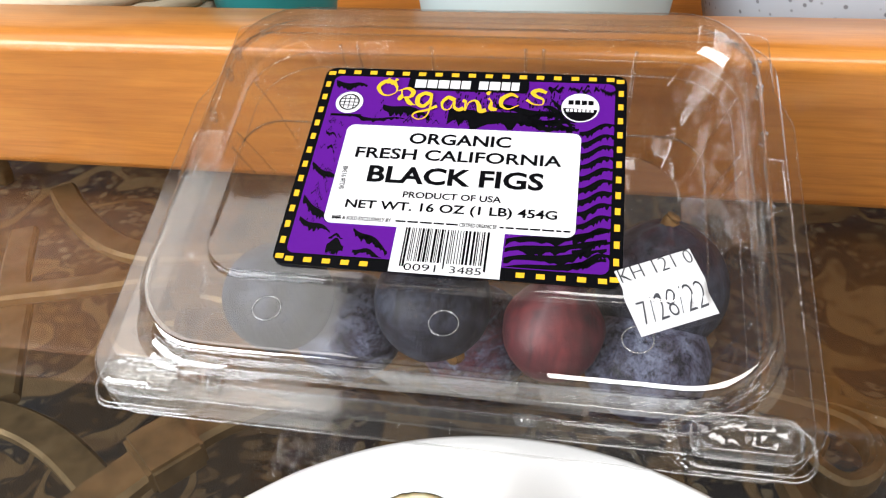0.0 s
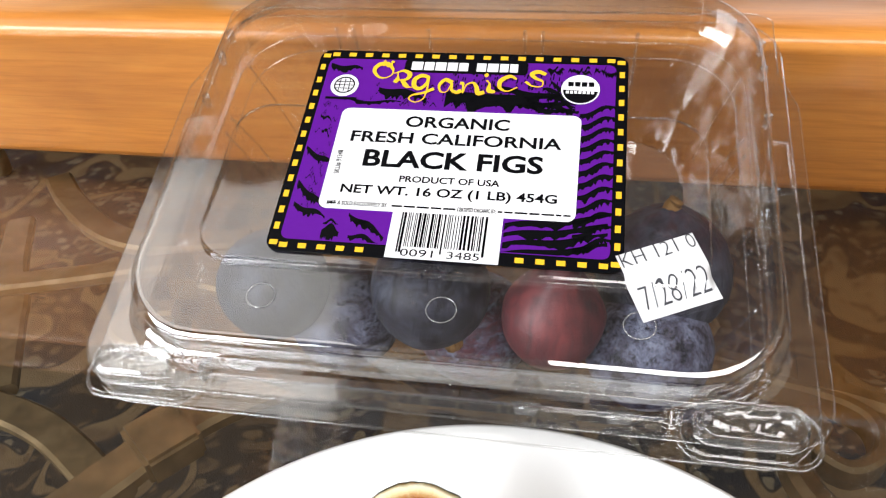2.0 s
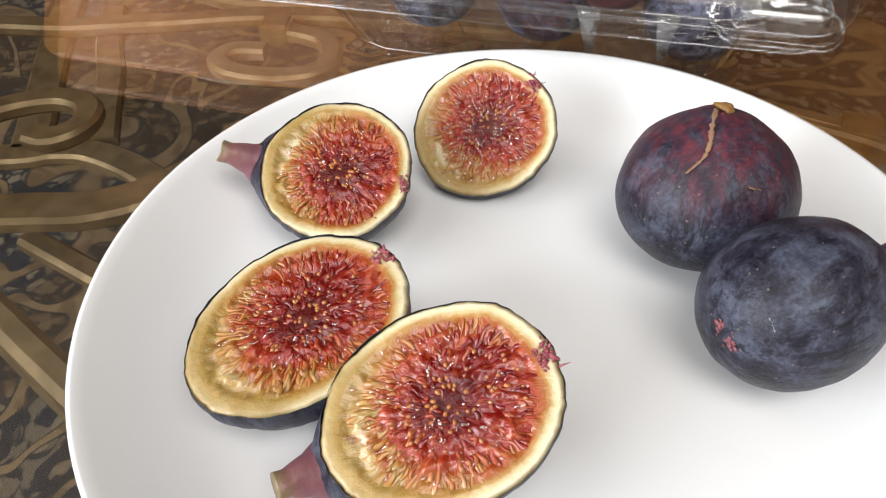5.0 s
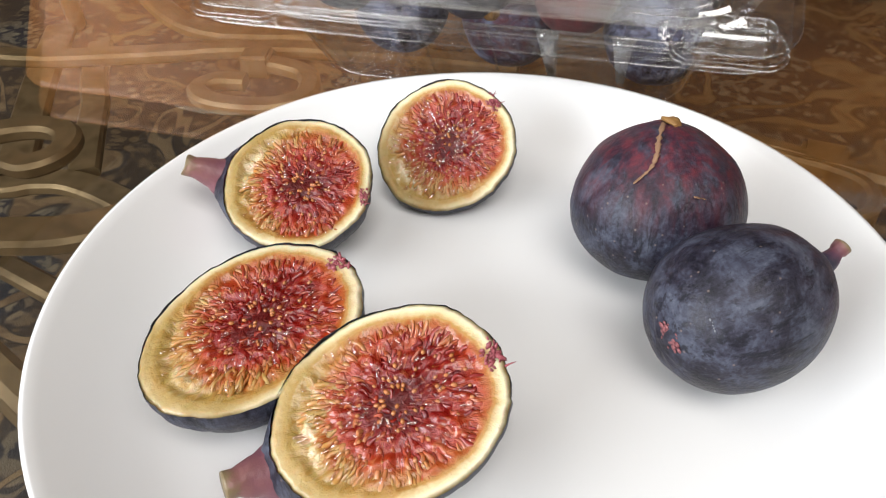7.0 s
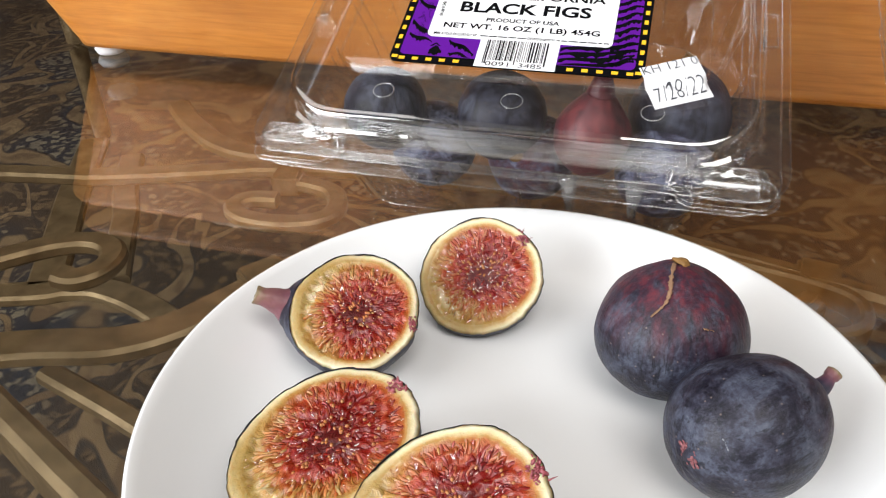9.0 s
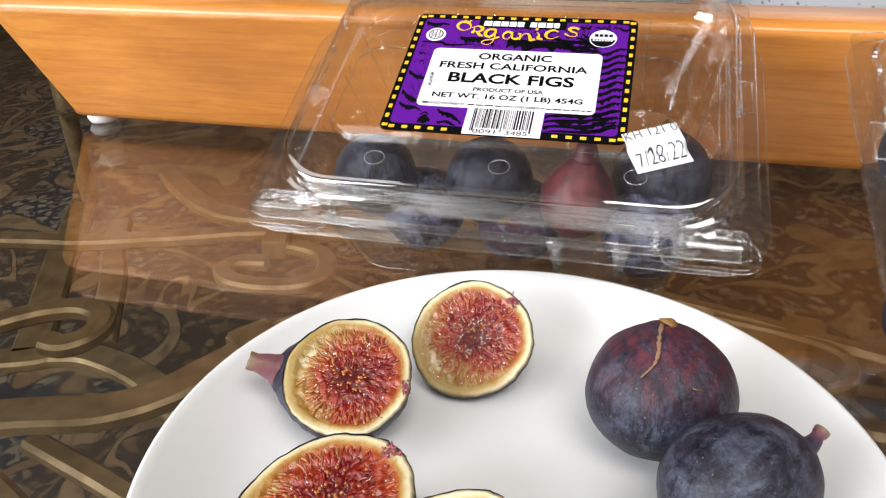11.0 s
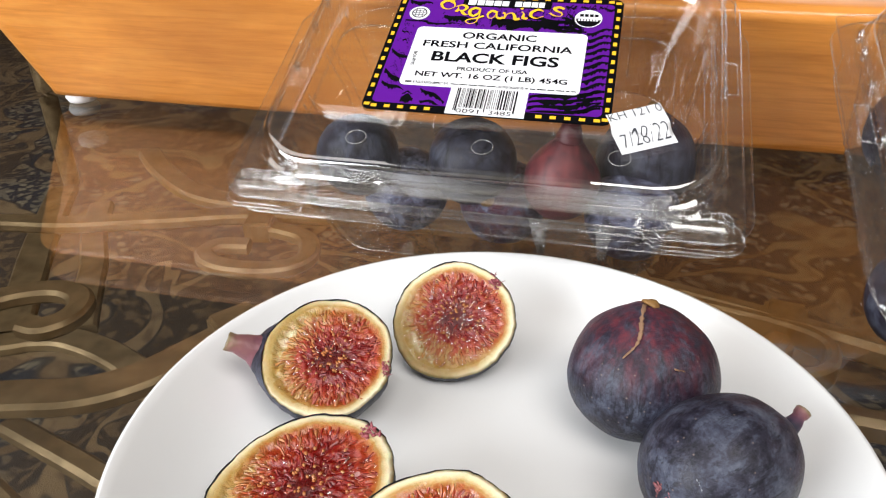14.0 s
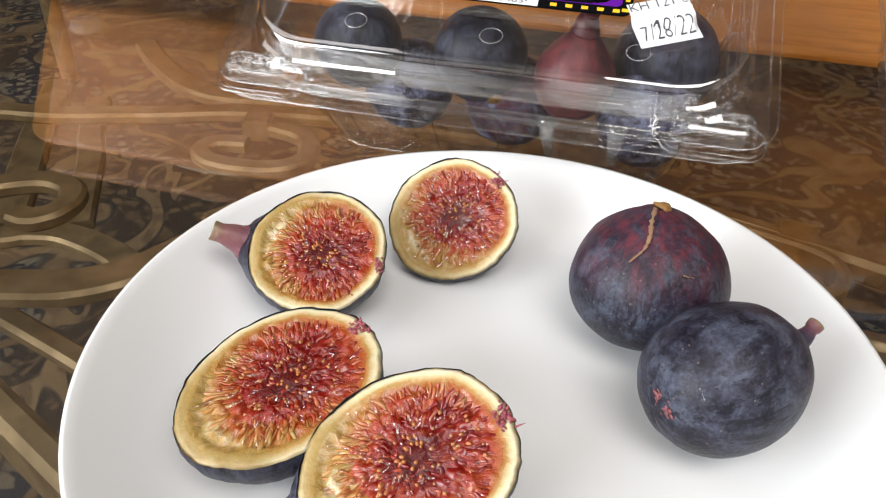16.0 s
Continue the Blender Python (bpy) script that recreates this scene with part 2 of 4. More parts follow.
M_GLASS = clear("table_glass", (0.93, 0.925, 0.91), 1.82, 0.0)
M_PLASTIC = clear("clear_plastic", (0.975, 0.972, 0.968), 2.05, 0.085, 0.030, 45.0, 0.0012)
M_PLASTIC_SIDE = clear("clear_plastic_wall", (0.975, 0.972, 0.968), 2.7, 0.02, 0.012, 30.0, 0.001)
M_PLASTIC_RIM = clear("clear_plastic_rim", (0.965, 0.965, 0.96), 2.0, 0.025, 0.03, 120.0, 0.008)
M_CUT = clear("cut_plastic_edge", (0.7, 0.7, 0.7), 2.0, 0.12, 0.0, 30.0, 0.15)
M_RIB = clear("frosted_rib", (0.88, 0.88, 0.88), 1.9, 0.10, 0.05, 200.0, 0.15)
M_PORCELAIN = plain("white_porcelain", (0.80, 0.80, 0.80), 0.16, vary=0.015, scale=18.0, coat=0.3)
M_WOOD, M_RED, M_FLESH = wood_mat(), red_skin_mat(), flesh_mat()
M_SKIN, M_BLUSH = skin_mat("fig_skin", 0.35, 0.55, 1.25), skin_mat("blushed_fig_skin", 0.95, 0.46, 1.15)
# lilac bloom lightened further: light bounced off the plate is painted into this skin
M_BOUNCE_SKIN = skin_mat("lilac_bounce_lit_fig_skin", 0.9, 0.40, 4.2)


def fibre_mat():
    """Wet pulp threads: crimson at the heart, pink and amber outward, each a little different."""
    m = Nodes("fig_fibre")
    cut = m.node("ShaderNodeSeparateXYZ", Vector=m.attr("cut").outputs["Vector"])
    rad = cut.outputs["Z"]
    rnd = m.tree.nodes.new("ShaderNodeNewGeometry").outputs["Random Per Island"]
    amber = m.math("MULTIPLY", m.math("MULTIPLY", cut.outputs["X"], rad), 0.42)
    r = m.math("ADD", m.math("ADD", rad, amber), m.math("MULTIPLY", m.math("SUBTRACT", m.math("FRACT", m.math("MULTIPLY", rnd, 7.3)), 0.5), 0.34))
    red = m.ramp(r, (0.15, (0.12, 0.002, 0.002)), (0.40, (0.23, 0.008, 0.004)), (0.60, (0.34, 0.045, 0.010)), (0.78, (0.40, 0.13, 0.028)), (0.95, (0.44, 0.21, 0.055)))
    pale = m.ramp(r, (0.15, (0.22, 0.010, 0.008)), (0.45, (0.38, 0.070, 0.028)), (0.75, (0.47, 0.18, 0.055)), (0.95, (0.50, 0.27, 0.09)))
    col = m.mix(m.ramp(rnd, (0.70, 0.0), (0.76, 1.0)), red, pale)
    m.set(Base_Color=col, Roughness=0.12, Specular_IOR_Level=0.40, Coat_Weight=0.8, Coat_Roughness=0.05, Subsurface_Weight=0.6, Subsurface_Radius=(0.003, 0.001, 0.0006), Subsurface_Scale=0.5)
    return m.mat


def stem_mat():
    """Fig stem: skin-dark at its foot, mauve, tan at the cut tip."""
    m = Nodes("fig_stem")
    c = m.coord()
    along = m.attr("along").outputs["Fac"]
    n = m.noise(c, 420.0, 5.0, 0.65)
    t = m.math("ADD", along, m.math("MULTIPLY", m.math("SUBTRACT", n, 0.5), 0.35))
    col = m.ramp(t, (0.30, (0.030, 0.028, 0.050)), (0.48, (0.10, 0.045, 0.080)), (0.66, (0.20, 0.075, 0.095)), (0.84, (0.24, 0.105, 0.100)), (0.97, (0.20, 0.145, 0.075)))
    m.set(Base_Color=col, Roughness=0.45, Normal=m.bump(n, 0.4, 0.0006))
    return m.mat

M_STEM, M_FIBRE = stem_mat(), fibre_mat()
M_STALK = plain("dry_fig_stalk", (0.24, 0.12, 0.030), 0.6, vary=0.5, scale=260.0, bump=0.4)
M_SEED = plain("fig_seed", (0.42, 0.15, 0.045), 0.2, vary=0.3, scale=300.0, coat=0.5)
M_TUFT = plain("red_fig_tuft", (0.27, 0.060, 0.075), 0.35, vary=0.6, scale=400.0)
M_EYE = plain("pink_fig_eye", (0.20, 0.065, 0.072), 0.5, vary=0.7, scale=500.0, bump=0.4)
M_BLOOM = plain("pale_scuff", (0.22, 0.23, 0.26), 0.6, vary=0.5, scale=600.0, bump=0.4)
M_SCAR = plain("fig_scar", (0.25, 0.14, 0.08), 0.7, vary=0.5, scale=500.0, bump=0.4)
M_GLINT = clear("fig_glint_bead", (0.97, 0.88, 0.82), 1.9, 0.04, 0.05, 900.0)
M_RUG, M_METAL, M_SPECKLE = carpet_mat(), metal_mat(), speckle_mat()
M_PALE = plain("pale_blue_glaze", (0.55, 0.68, 0.70), 0.35, vary=0.12, scale=25.0)
M_TEAL = plain("teal_glaze", (0.02, 0.22, 0.23), 0.35, vary=0.3, scale=30.0)
M_ROPE = plain("cream_rope", (0.60, 0.51, 0.38), 0.85, vary=0.25, scale=160.0, bump=0.6)
M_FOOT = plain("white_rubber", (0.78, 0.76, 0.76), 0.5, vary=0.05)
# unseen enclosure, kept dim so glass and plastic reflect less veil
M_WALL = plain("unseen_wall", (0.46, 0.42, 0.36), 0.8, vary=0.05, scale=8.0)
M_DARKWALL = plain("dark_unseen_wall", (0.09, 0.045, 0.022), 0.6, vary=0.3, scale=6.0)
M_CEIL = plain("dim_unseen_ceiling", (0.30, 0.29, 0.28), 0.85, vary=0.03, scale=8.0)
M_BLACK, M_PURPLE, M_YELLOW = ink("black_ink", (0.004, 0.004, 0.005)), ink("purple_ink", (0.105, 0.010, 0.26)), ink("yellow_ink", (0.85, 0.49, 0.03))
M_PAPER = ink("white_label_paper", (0.80, 0.80, 0.82), 0.35)
M_STICKER = ink("white_sticker_paper", (0.72, 0.72, 0.74), 0.55)


# ---- mesh helpers ----
def finish(bm, name, material, smooth=True, crease=0.0):
    bmesh.ops.recalc_face_normals(bm, faces=bm.faces)
    me = bpy.data.meshes.new(name)
    bm.to_mesh(me)
    bm.free()
    for p in me.polygons:
        p.use_smooth = smooth
    if crease:
        me.set_sharp_from_angle(angle=radians(crease))
    me.materials.append(material)
    return me


def part(name, bm, material, parent=None, label="", smooth=True, kind="", crease=0.0):
    ob = new(name, finish(bm, name, material, smooth, crease) if isinstance(bm, bmesh.types.BMesh) else bm)
    ob.parent = parent
    return tagged(ob, label=label, kind=kind)


def thing(name, m, label, category, group=""):
    ob = new(name)
    ob.empty_display_size = 0.01
    ob.matrix_world = m
    return tagged(ob, label, category, group)


def skin_loops(bm, loops, cap_start=False, cap_end=False):
    rings = [[bm.verts.new(p) for p in loop] for loop in loops]
    n = len(rings[0])
    for a, b in zip(rings, rings[1:]):
        for i in range(n):
            bm.faces.new((a[i], a[(i + 1) % n], b[(i + 1) % n], b[i]))
    if cap_start:
        bm.faces.new(rings[0][::-1])
    if cap_end:
        bm.faces.new(rings[-1])
    return rings


def lathe(bm, profile, segments=64, closed=False):
    loops = [[(r * math.cos(a), r * math.sin(a), z) for a in (2 * math.pi * i / segments for i in range(segments))] for r, z in profile]
    return skin_loops(bm, loops, closed, closed)


def rounded(x0, x1, y0, y1, r, z, steps=7, wobble=0.0):
    pts = []
    for cx, cy, a0 in ((x1 - r, y1 - r, 0), (x0 + r, y1 - r, 90), (x0 + r, y0 + r, 180), (x1 - r, y0 + r, 270)):
        for k in range(steps + 1):
            a = radians(a0 + 90 * k / steps)
            pts.append((cx + r * math.cos(a), cy + r * math.sin(a), z))
    full = []
    for p, q in zip(pts, pts[1:] + pts[:1]):
        far = math.dist(p, q)
        cuts = max(1, int(far / 0.012)) if wobble else 1
        for k in range(cuts):
            full.append(tuple(a + (b - a) * k / cuts for a, b in zip(p, q)))
    if wobble:
        full = [(x + wobble * noise.noise(Vector((x * 60, y * 60, z * 90))), y + wobble * noise.noise(Vector((y * 60, z * 80, x * 60 + 7))), z) for x, y, z in full]
    return full


def box(bm, x0, x1, y0, y1, z0, z1, bevel=0.0):
    made = bmesh.ops.create_cube(bm, size=1.0, matrix=Matrix.Translation(((x0 + x1) / 2, (y0 + y1) / 2, (z0 + z1) / 2)) @ Matrix.Diagonal((x1 - x0, y1 - y0, z1 - z0, 1)))
    if bevel:
        edges = {e for v in made["verts"] for e in v.link_edges}
        bmesh.ops.bevel(bm, geom=list(edges), offset=bevel, segments=2, affect="EDGES")


def smooth_line(points, per=10):
    """Catmull-Rom through the points."""
    p = [Vector(q) for q in points]
    p = [p[0] * 2 - p[1], *p, p[-1] * 2 - p[-2]]
    out = []
    for i in range(1, len(p) - 2):
        for k in range(per):
            t = k / per
            out.append(0.5 * ((2 * p[i]) + (p[i + 1] - p[i - 1]) * t + (2 * p[i - 1] - 5 * p[i] + 4 * p[i + 1] - p[i + 2]) * t * t + (3 * p[i] - p[i - 1] - 3 * p[i + 1] + p[i + 2]) * t ** 3))
    return out + [p[-2]]


def tube(bm, line, radius, sides=8, squash=1.0):
    line = [Vector(p) for p in line]
    loops = []
    for i, p in enumerate(line):
        d = (line[min(i + 1, len(line) - 1)] - line[max(i - 1, 0)]).normalized()
        side = d.cross(Vector((0, 0, 1)))
        side = side.normalized() if side.length > 1e-4 else Vector((1, 0, 0))
        up = side.cross(d)
        r = radius(i / (len(line) - 1)) if callable(radius) else radius
        loops.append([p + side * (r * math.cos(a)) + up * (r * squash * math.sin(a)) for a in (2 * math.pi * k / sides for k in range(sides))])
    rings = skin_loops(bm, loops, True, True)
    lay = bm.verts.layers.float.get("along") or bm.verts.layers.float.new("along")
    bm.verts.ensure_lookup_table()
    for i, ring in enumerate(loops):
        for k in range(sides):
            bm.verts[len(bm.verts) - (len(loops) - i) * sides + k][lay] = i / (len(loops) - 1)


def flat_bar(bm, line, wide, tall):
    """A flat metal bar swept along a level line, with eased corners."""
    line = [Vector(p) for p in line]
    loops = []
    e = min(wide, tall) * 0.25
    section = [(-wide / 2 + e, -tall / 2), (wide / 2 - e, -tall / 2), (wide / 2, -tall / 2 + e), (wide / 2, tall / 2 - e), (wide / 2 - e, tall / 2), (-wide / 2 + e, tall / 2), (-wide / 2, tall / 2 - e), (-wide / 2, -tall / 2 + e)]
    for i, p in enumerate(line):
        d = line[min(i + 1, len(line) - 1)] - line[max(i - 1, 0)]
        side = Vector((d.y, -d.x, 0)).normalized()
        loops.append([p + side * a + Vector((0, 0, b)) for a, b in section])
    skin_loops(bm, loops, True, True)


def lettering(text, x0, x1, y0, y1, z, bold=0.0):
    """Flat letters that fill the given box."""
    cu = bpy.data.curves.new("letters", "FONT")
    cu.body, cu.offset, cu.resolution_u = text, bold, 3
    ob = new("letters", cu)
    bpy.context.view_layer.update()
    me = bpy.data.meshes.new_from_object(ob.evaluated_get(bpy.context.evaluated_depsgraph_get()))
    bpy.data.objects.remove(ob)
    bpy.data.curves.remove(cu)
    co = np.empty(len(me.vertices) * 3)
    me.vertices.foreach_get("co", co)
    co = co.reshape(-1, 3)
    lo, hi = co.min(0), co.max(0)
    co[:, 0] = x0 + (co[:, 0] - lo[0]) / (hi[0] - lo[0]) * (x1 - x0)
    co[:, 1] = y0 + (co[:, 1] - lo[1]) / (hi[1] - lo[1]) * (y1 - y0)
    co[:, 2] = z
    me.vertices.foreach_set("co", co.ravel())
    me.materials.clear()
    return me


def sheet(bm, outline, z, thick=0.00012):
    """A thin flat piece with the given outline."""
    top = [bm.verts.new((x, y, z)) for x, y, *_ in outline]
    bm.faces.new(top)
    low = [bm.verts.new((x, y, z - thick)) for x, y, *_ in outline]
    n = len(top)
    for i in range(n):
        bm.faces.new((top[i], low[i], low[(i + 1) % n], top[(i + 1) % n]))


def quad(bm, x0, x1, y0, y1, z):
    bm.faces.new([bm.verts.new(p) for p in ((x0, y0, z), (x1, y0, z), (x1, y1, z), (x0, y1, z))])


# ---- the room: rug floor, with unseen walls and ceiling added around it ----
def slab(name, x0, x1, y0, y1, z0, z1, material):
    bm = bmesh.new()
    box(bm, x0, x1, y0, y1, z0, z1)
    return tagged(part(name, bm, material, smooth=False), kind="structure")


FLOOR = -0.40
tagged(slab("floor", -2.4, 2.4, -2.4, 2.8, FLOOR - 0.1, FLOOR, M_RUG), "woven rug with cream scrolls on navy and brown", "carpet")
slab("ceiling", -2.4, 2.4, -2.4, 2.8, 1.95, 2.05, M_CEIL)
slab("wall_north", -2.4, 2.4, 2.8, 2.9, FLOOR, 1.95, M_DARKWALL)
slab("wall_south", -2.4, 2.4, -2.5, -2.4, FLOOR, 1.95, M_WALL)
slab("wall_east", 2.4, 2.5, -2.4, 2.8, FLOOR, 1.95, M_WALL)
slab("wall_west", -2.5, -2.4, -2.4, 2.8, FLOOR, 1.95, M_DARKWALL)


# ---- glass table on its scrolled metal base ----
table = thing("coffee_table", pose(0, 0, 0), "clear glass coffee table on an antique gold scrolled metal base", "table")
bm = bmesh.new()
skin_loops(bm, [rounded(-0.95, 0.95, -0.50, 1.00, 0.10, z) for z in (-0.011, -0.0105, -0.0005, 0.0)][0:4], True, True)
part("glass_top", bm, M_GLASS, table, "clear glass top", smooth=False)
DEPTH = -0.082


def metal_bar(name, points, wide=0.006, tall=0.014, depth=DEPTH):
    b = bmesh.new()
    flat_bar(b, [(x, y, depth) for x, y in (tuple(q)[:2] for q in smooth_line([(x, y, 0) for x, y in points]))], wide, tall)
    return part(name, b, M_METAL, table, smooth=False)


metal_bar("rail", [(-0.46, 0.272), (-0.355, 0.290), (-0.314, 0.296), (-0.279, 0.307), (-0.243, 0.319), (-0.201, 0.334), (-0.14, 0.345), (-0.02, 0.35)], 0.015, 0.008)
metal_bar("scroll", [(-0.18, 0.322), (-0.146, 0.314), (-0.134, 0.292), (-0.142, 0.276), (-0.163, 0.269), (-0.186, 0.270), (-0.199, 0.280), (-0.194, 0.292), (-0.176, 0.296)], 0.013, 0.008)
metal_bar("scroll", [(-0.325, 0.42), (-0.300, 0.395), (-0.262, 0.366), (-0.232, 0.354), (-0.205, 0.354), (-0.16, 0.364)], 0.018, 0.008)
metal_bar("rail", [(-0.40, 0.082), (-0.30, 0.108), (-0.228, 0.134), (-0.192, 0.145), (-0.169, 0.163), (-0.152, 0.190), (-0.125, 0.232), (-0.06, 0.280), (0.0, 0.31)], 0.022, 0.009)
metal_bar("scroll", [(-0.36, 0.14), (-0.318, 0.180), (-0.290, 0.208), (-0.274, 0.219), (-0.259, 0.223), (-0.245, 0.219), (-0.238, 0.208), (-0.239, 0.196), (-0.247, 0.188), (-0.258, 0.189)], 0.015, 0.009)
# lower tier of the base
LOW = -0.195
metal_bar("bar", [(-0.535, 0.545), (-0.484, 0.446), (-0.459, 0.402), (-0.439, 0.368), (-0.40, 0.30)], 0.030, 0.010, LOW)
metal_bar("bar", [(-0.470, 0.52), (-0.435, 0.457), (-0.405, 0.415), (-0.385, 0.380), (-0.35, 0.32)], 0.024, 0.010, LOW)
metal_bar("scroll", [(-0.47, 0.27), (-0.400, 0.292), (-0.378, 0.303), (-0.345, 0.307), (-0.290, 0.291), (-0.22, 0.25)], 0.024, 0.010, LOW)
metal_bar("bar", [(-0.250, 0.152), (-0.219, 0.143), (-0.186, 0.133), (-0.14, 0.117)], 0.013, 0.010, DEPTH - 0.038)
metal_bar("bar", [(-0.52, 0.222), (-0.30, 0.123), (-0.1505, 0.055), (-0.1105, 0.037), (-0.02, -0.002), (0.10, -0.05)], 0.011, 0.026, -0.047)
metal_bar("rail", [(0.0, 0.31), (0.06, 0.303), (0.111, 0.290), (0.146, 0.279), (0.20, 0.26), (0.28, 0.225)], 0.012)
metal_bar("scroll", [(0.10, 0.285), (0.144, 0.274), (0.163, 0.262), (0.162, 0.243), (0.148, 0.233), (0.137, 0.243), (0.143, 0.255)], 0.007)
metal_bar("scroll", [(0.26, 0.21), (0.20, 0.205), (0.157, 0.208), (0.136, 0.213), (0.128, 0.237), (0.14, 0.262)], 0.012)
metal_bar("scroll", [(0.30, 0.16), (0.24, 0.13), (0.19, 0.135), (0.17, 0.16), (0.19, 0.18), (0.21, 0.17)], 0.010)
for cx, cy, turn, sx, sy in ((-0.180, 0.321, 10, 0.019, 0.018), (-0.140, 0.211, 52, 0.026, 0.030), (0.146, 0.283, -10, 0.022, 0.022)):
    bm = bmesh.new()
    box(bm, -sx / 2, sx / 2, -sy / 2, sy / 2, -0.0075, 0.0075, 0.002)
    part("clamp", bm, M_METAL, table, smooth=False).matrix_basis = pose(cx, cy, DEPTH, 0, 0, turn)
for x, y in ((-0.86, -0.42), (0.86, -0.42), (-0.86, 0.92), (0.86, 0.92)):
    bm = bmesh.new()
    line = smooth_line([(x, y, -0.0115), (x * 0.99, y * 0.99, -0.08), (x * 0.97, y * 0.97, -0.2), (x * 0.98, y * 0.98, -0.33), (x, y, FLOOR + 0.012)])
    tube(bm, line, lambda t: 0.014, 10)
    part("leg", bm, M_METAL, table)
for x0, y0, x1, y1 in ((-0.84, -0.40, -0.84, 0.90), (0.84, -0.40, 0.84, 0.90), (-0.84, 0.90, 0.84, 0.90), (-0.84, -0.40, 0.84, -0.40)):
    metal_bar("rail", [(x0, y0), ((x0 + x1) / 2, (y0 + y1) / 2 + 0.001), (x1, y1)], 0.012)


# ---- wooden tray behind ----
tray = thing("wooden_tray", pose(0, 0, 0), "varnished orange wooden tray with flared sides on white feet", "tray")
bm = bmesh.new()


def tray_loop(out, z, r):
    return rounded(-0.307 - out * 0.45, 0.42 + out * 0.45, 0.304 - out, 0.60 + out, r, z, 10)


skin_loops(bm, [tray_loop(o, z, r) for o, z, r in ((-0.004, 0.008, 0.012), (0.0, 0.0085, 0.014), (0.002, 0.012, 0.016), (0.0375, 0.080, 0.03), (0.0385, 0.0830, 0.031), (0.0370, 0.0855, 0.030),
                                                   (0.0300, 0.0878, 0.026), (0.0040, 0.0880, 0.02), (0.0000, 0.0850, 0.018), (-0.020, 0.025, 0.012), (-0.026, 0.021, 0.010))], True, True)
part("tray_body", bm, M_WOOD, tray)
for x, y in ((-0.291, 0.318), (0.405, 0.318), (-0.291, 0.585), (0.405, 0.585)):
    bm = bmesh.new()
    lathe(bm, [(0.005, 0.0), (0.0085, 0.0012), (0.0098, 0.0042), (0.0085, 0.0072), (0.005, 0.0082)], 24, True)
    part("foot", bm, M_FOOT, tray, "white rubber foot").matrix_basis = pose(x, y, 0)


def bowl(name, x, y, z, r, h, material, label, rim=0.006, foot=0.45):
    ob = thing(name, pose(x, y, z), label, "bowl")
    b = bmesh.new()
    out = [(r * (foot + (1 - foot) * math.sin(t * math.pi / 2) ** 0.8), h * t ** 1.3) for t in (k / 12 for k in range(13))]
    inner = [(max(0.01, q - rim), max(rim, w)) for q, w in out[::-1]]
    lathe(b, [(r * (foot - 0.03), 0.0)] + out + [(r - rim / 2, h + rim / 3)] + inner, 48, True)
    part("bowl_body", b, material, ob)
    return ob


bowl("bowl", 0.185, 0.425, 0.021, 0.105, 0.125, M_SPECKLE, "grey speckled glazed ceramic bowl standing in the wooden tray", foot=0.75)
bowl("bowl", 0.010, 0.395, 0.021, 0.066, 0.115, M_PALE, "pale blue glazed bowl standing in the wooden tray", foot=0.75)
bowl("cup", -0.122, 0.375, 0.021, 0.034, 0.105, M_TEAL, "dark teal glazed cup standing in the wooden tray")
rope = thing("rope_basket", pose(-0.218, 0.372, 0.021), "cream coiled rope basket standing in the wooden tray", "basket")
for k in range(11):
    bm = bmesh.new()
    r = 0.052 + 0.014 * math.sin(k / 10 * math.pi * 0.7)
    tube(bm, [(r * math.cos(a), r * math.sin(a), 0.005 + 0.0085 * k + 0.0006 * math.sin(a * 23)) for a in (2 * math.pi * i / 60 for i in range(61))], 0.0052, 8)
    part("coil", bm, M_ROPE, rope)


# ---- plate ----
plate = bmesh.new()
R = 0.0956
lathe(plate, [(0.002, 0.0056), (0.030, 0.0055), (0.060, 0.0057), (0.070, 0.0066), (0.078, 0.0092), (0.086, 0.0140), (0.0925, 0.0188), (0.0946, 0.0204), (0.0956, 0.0204), (0.0957, 0.0194),
              (0.0930, 0.0160), (0.0860, 0.0100), (0.0760, 0.0045), (0.062, 0.0016), (0.058, 0.0), (0.055, 0.0), (0.053, 0.0018), (0.002, 0.0020)], 128, True)
plate_ob = tagged(part("plate", plate, M_PORCELAIN), "white glazed porcelain plate holding whole and cut figs on the glass", "plate")
plate_ob.matrix_world = pose(0.0225, 0.0560, 0)


# ---- figs ----
def radius_at(u, neck):
    """Radius share of a fig at height u, from -1 at the eye to 1 at the neck."""
    body = math.sqrt(max(0.0, 1 - u * u)) * (1 - 0.10 * u)
    if neck > 1:
        return body * (1 - 0.55 * max(0.0, u) ** 1.3)
    return body if u < 0.6 else body * (1 - neck * (u - 0.6) ** 1.2)


def fruit_attr(bm, half):
    lay = bm.verts.layers.float_vector.new("fruit")
    for v in bm.verts:
        q = v.co / half
        v[lay] = Vector((q.x, q.y, 0.5 + 0.5 * v.co.z / half))


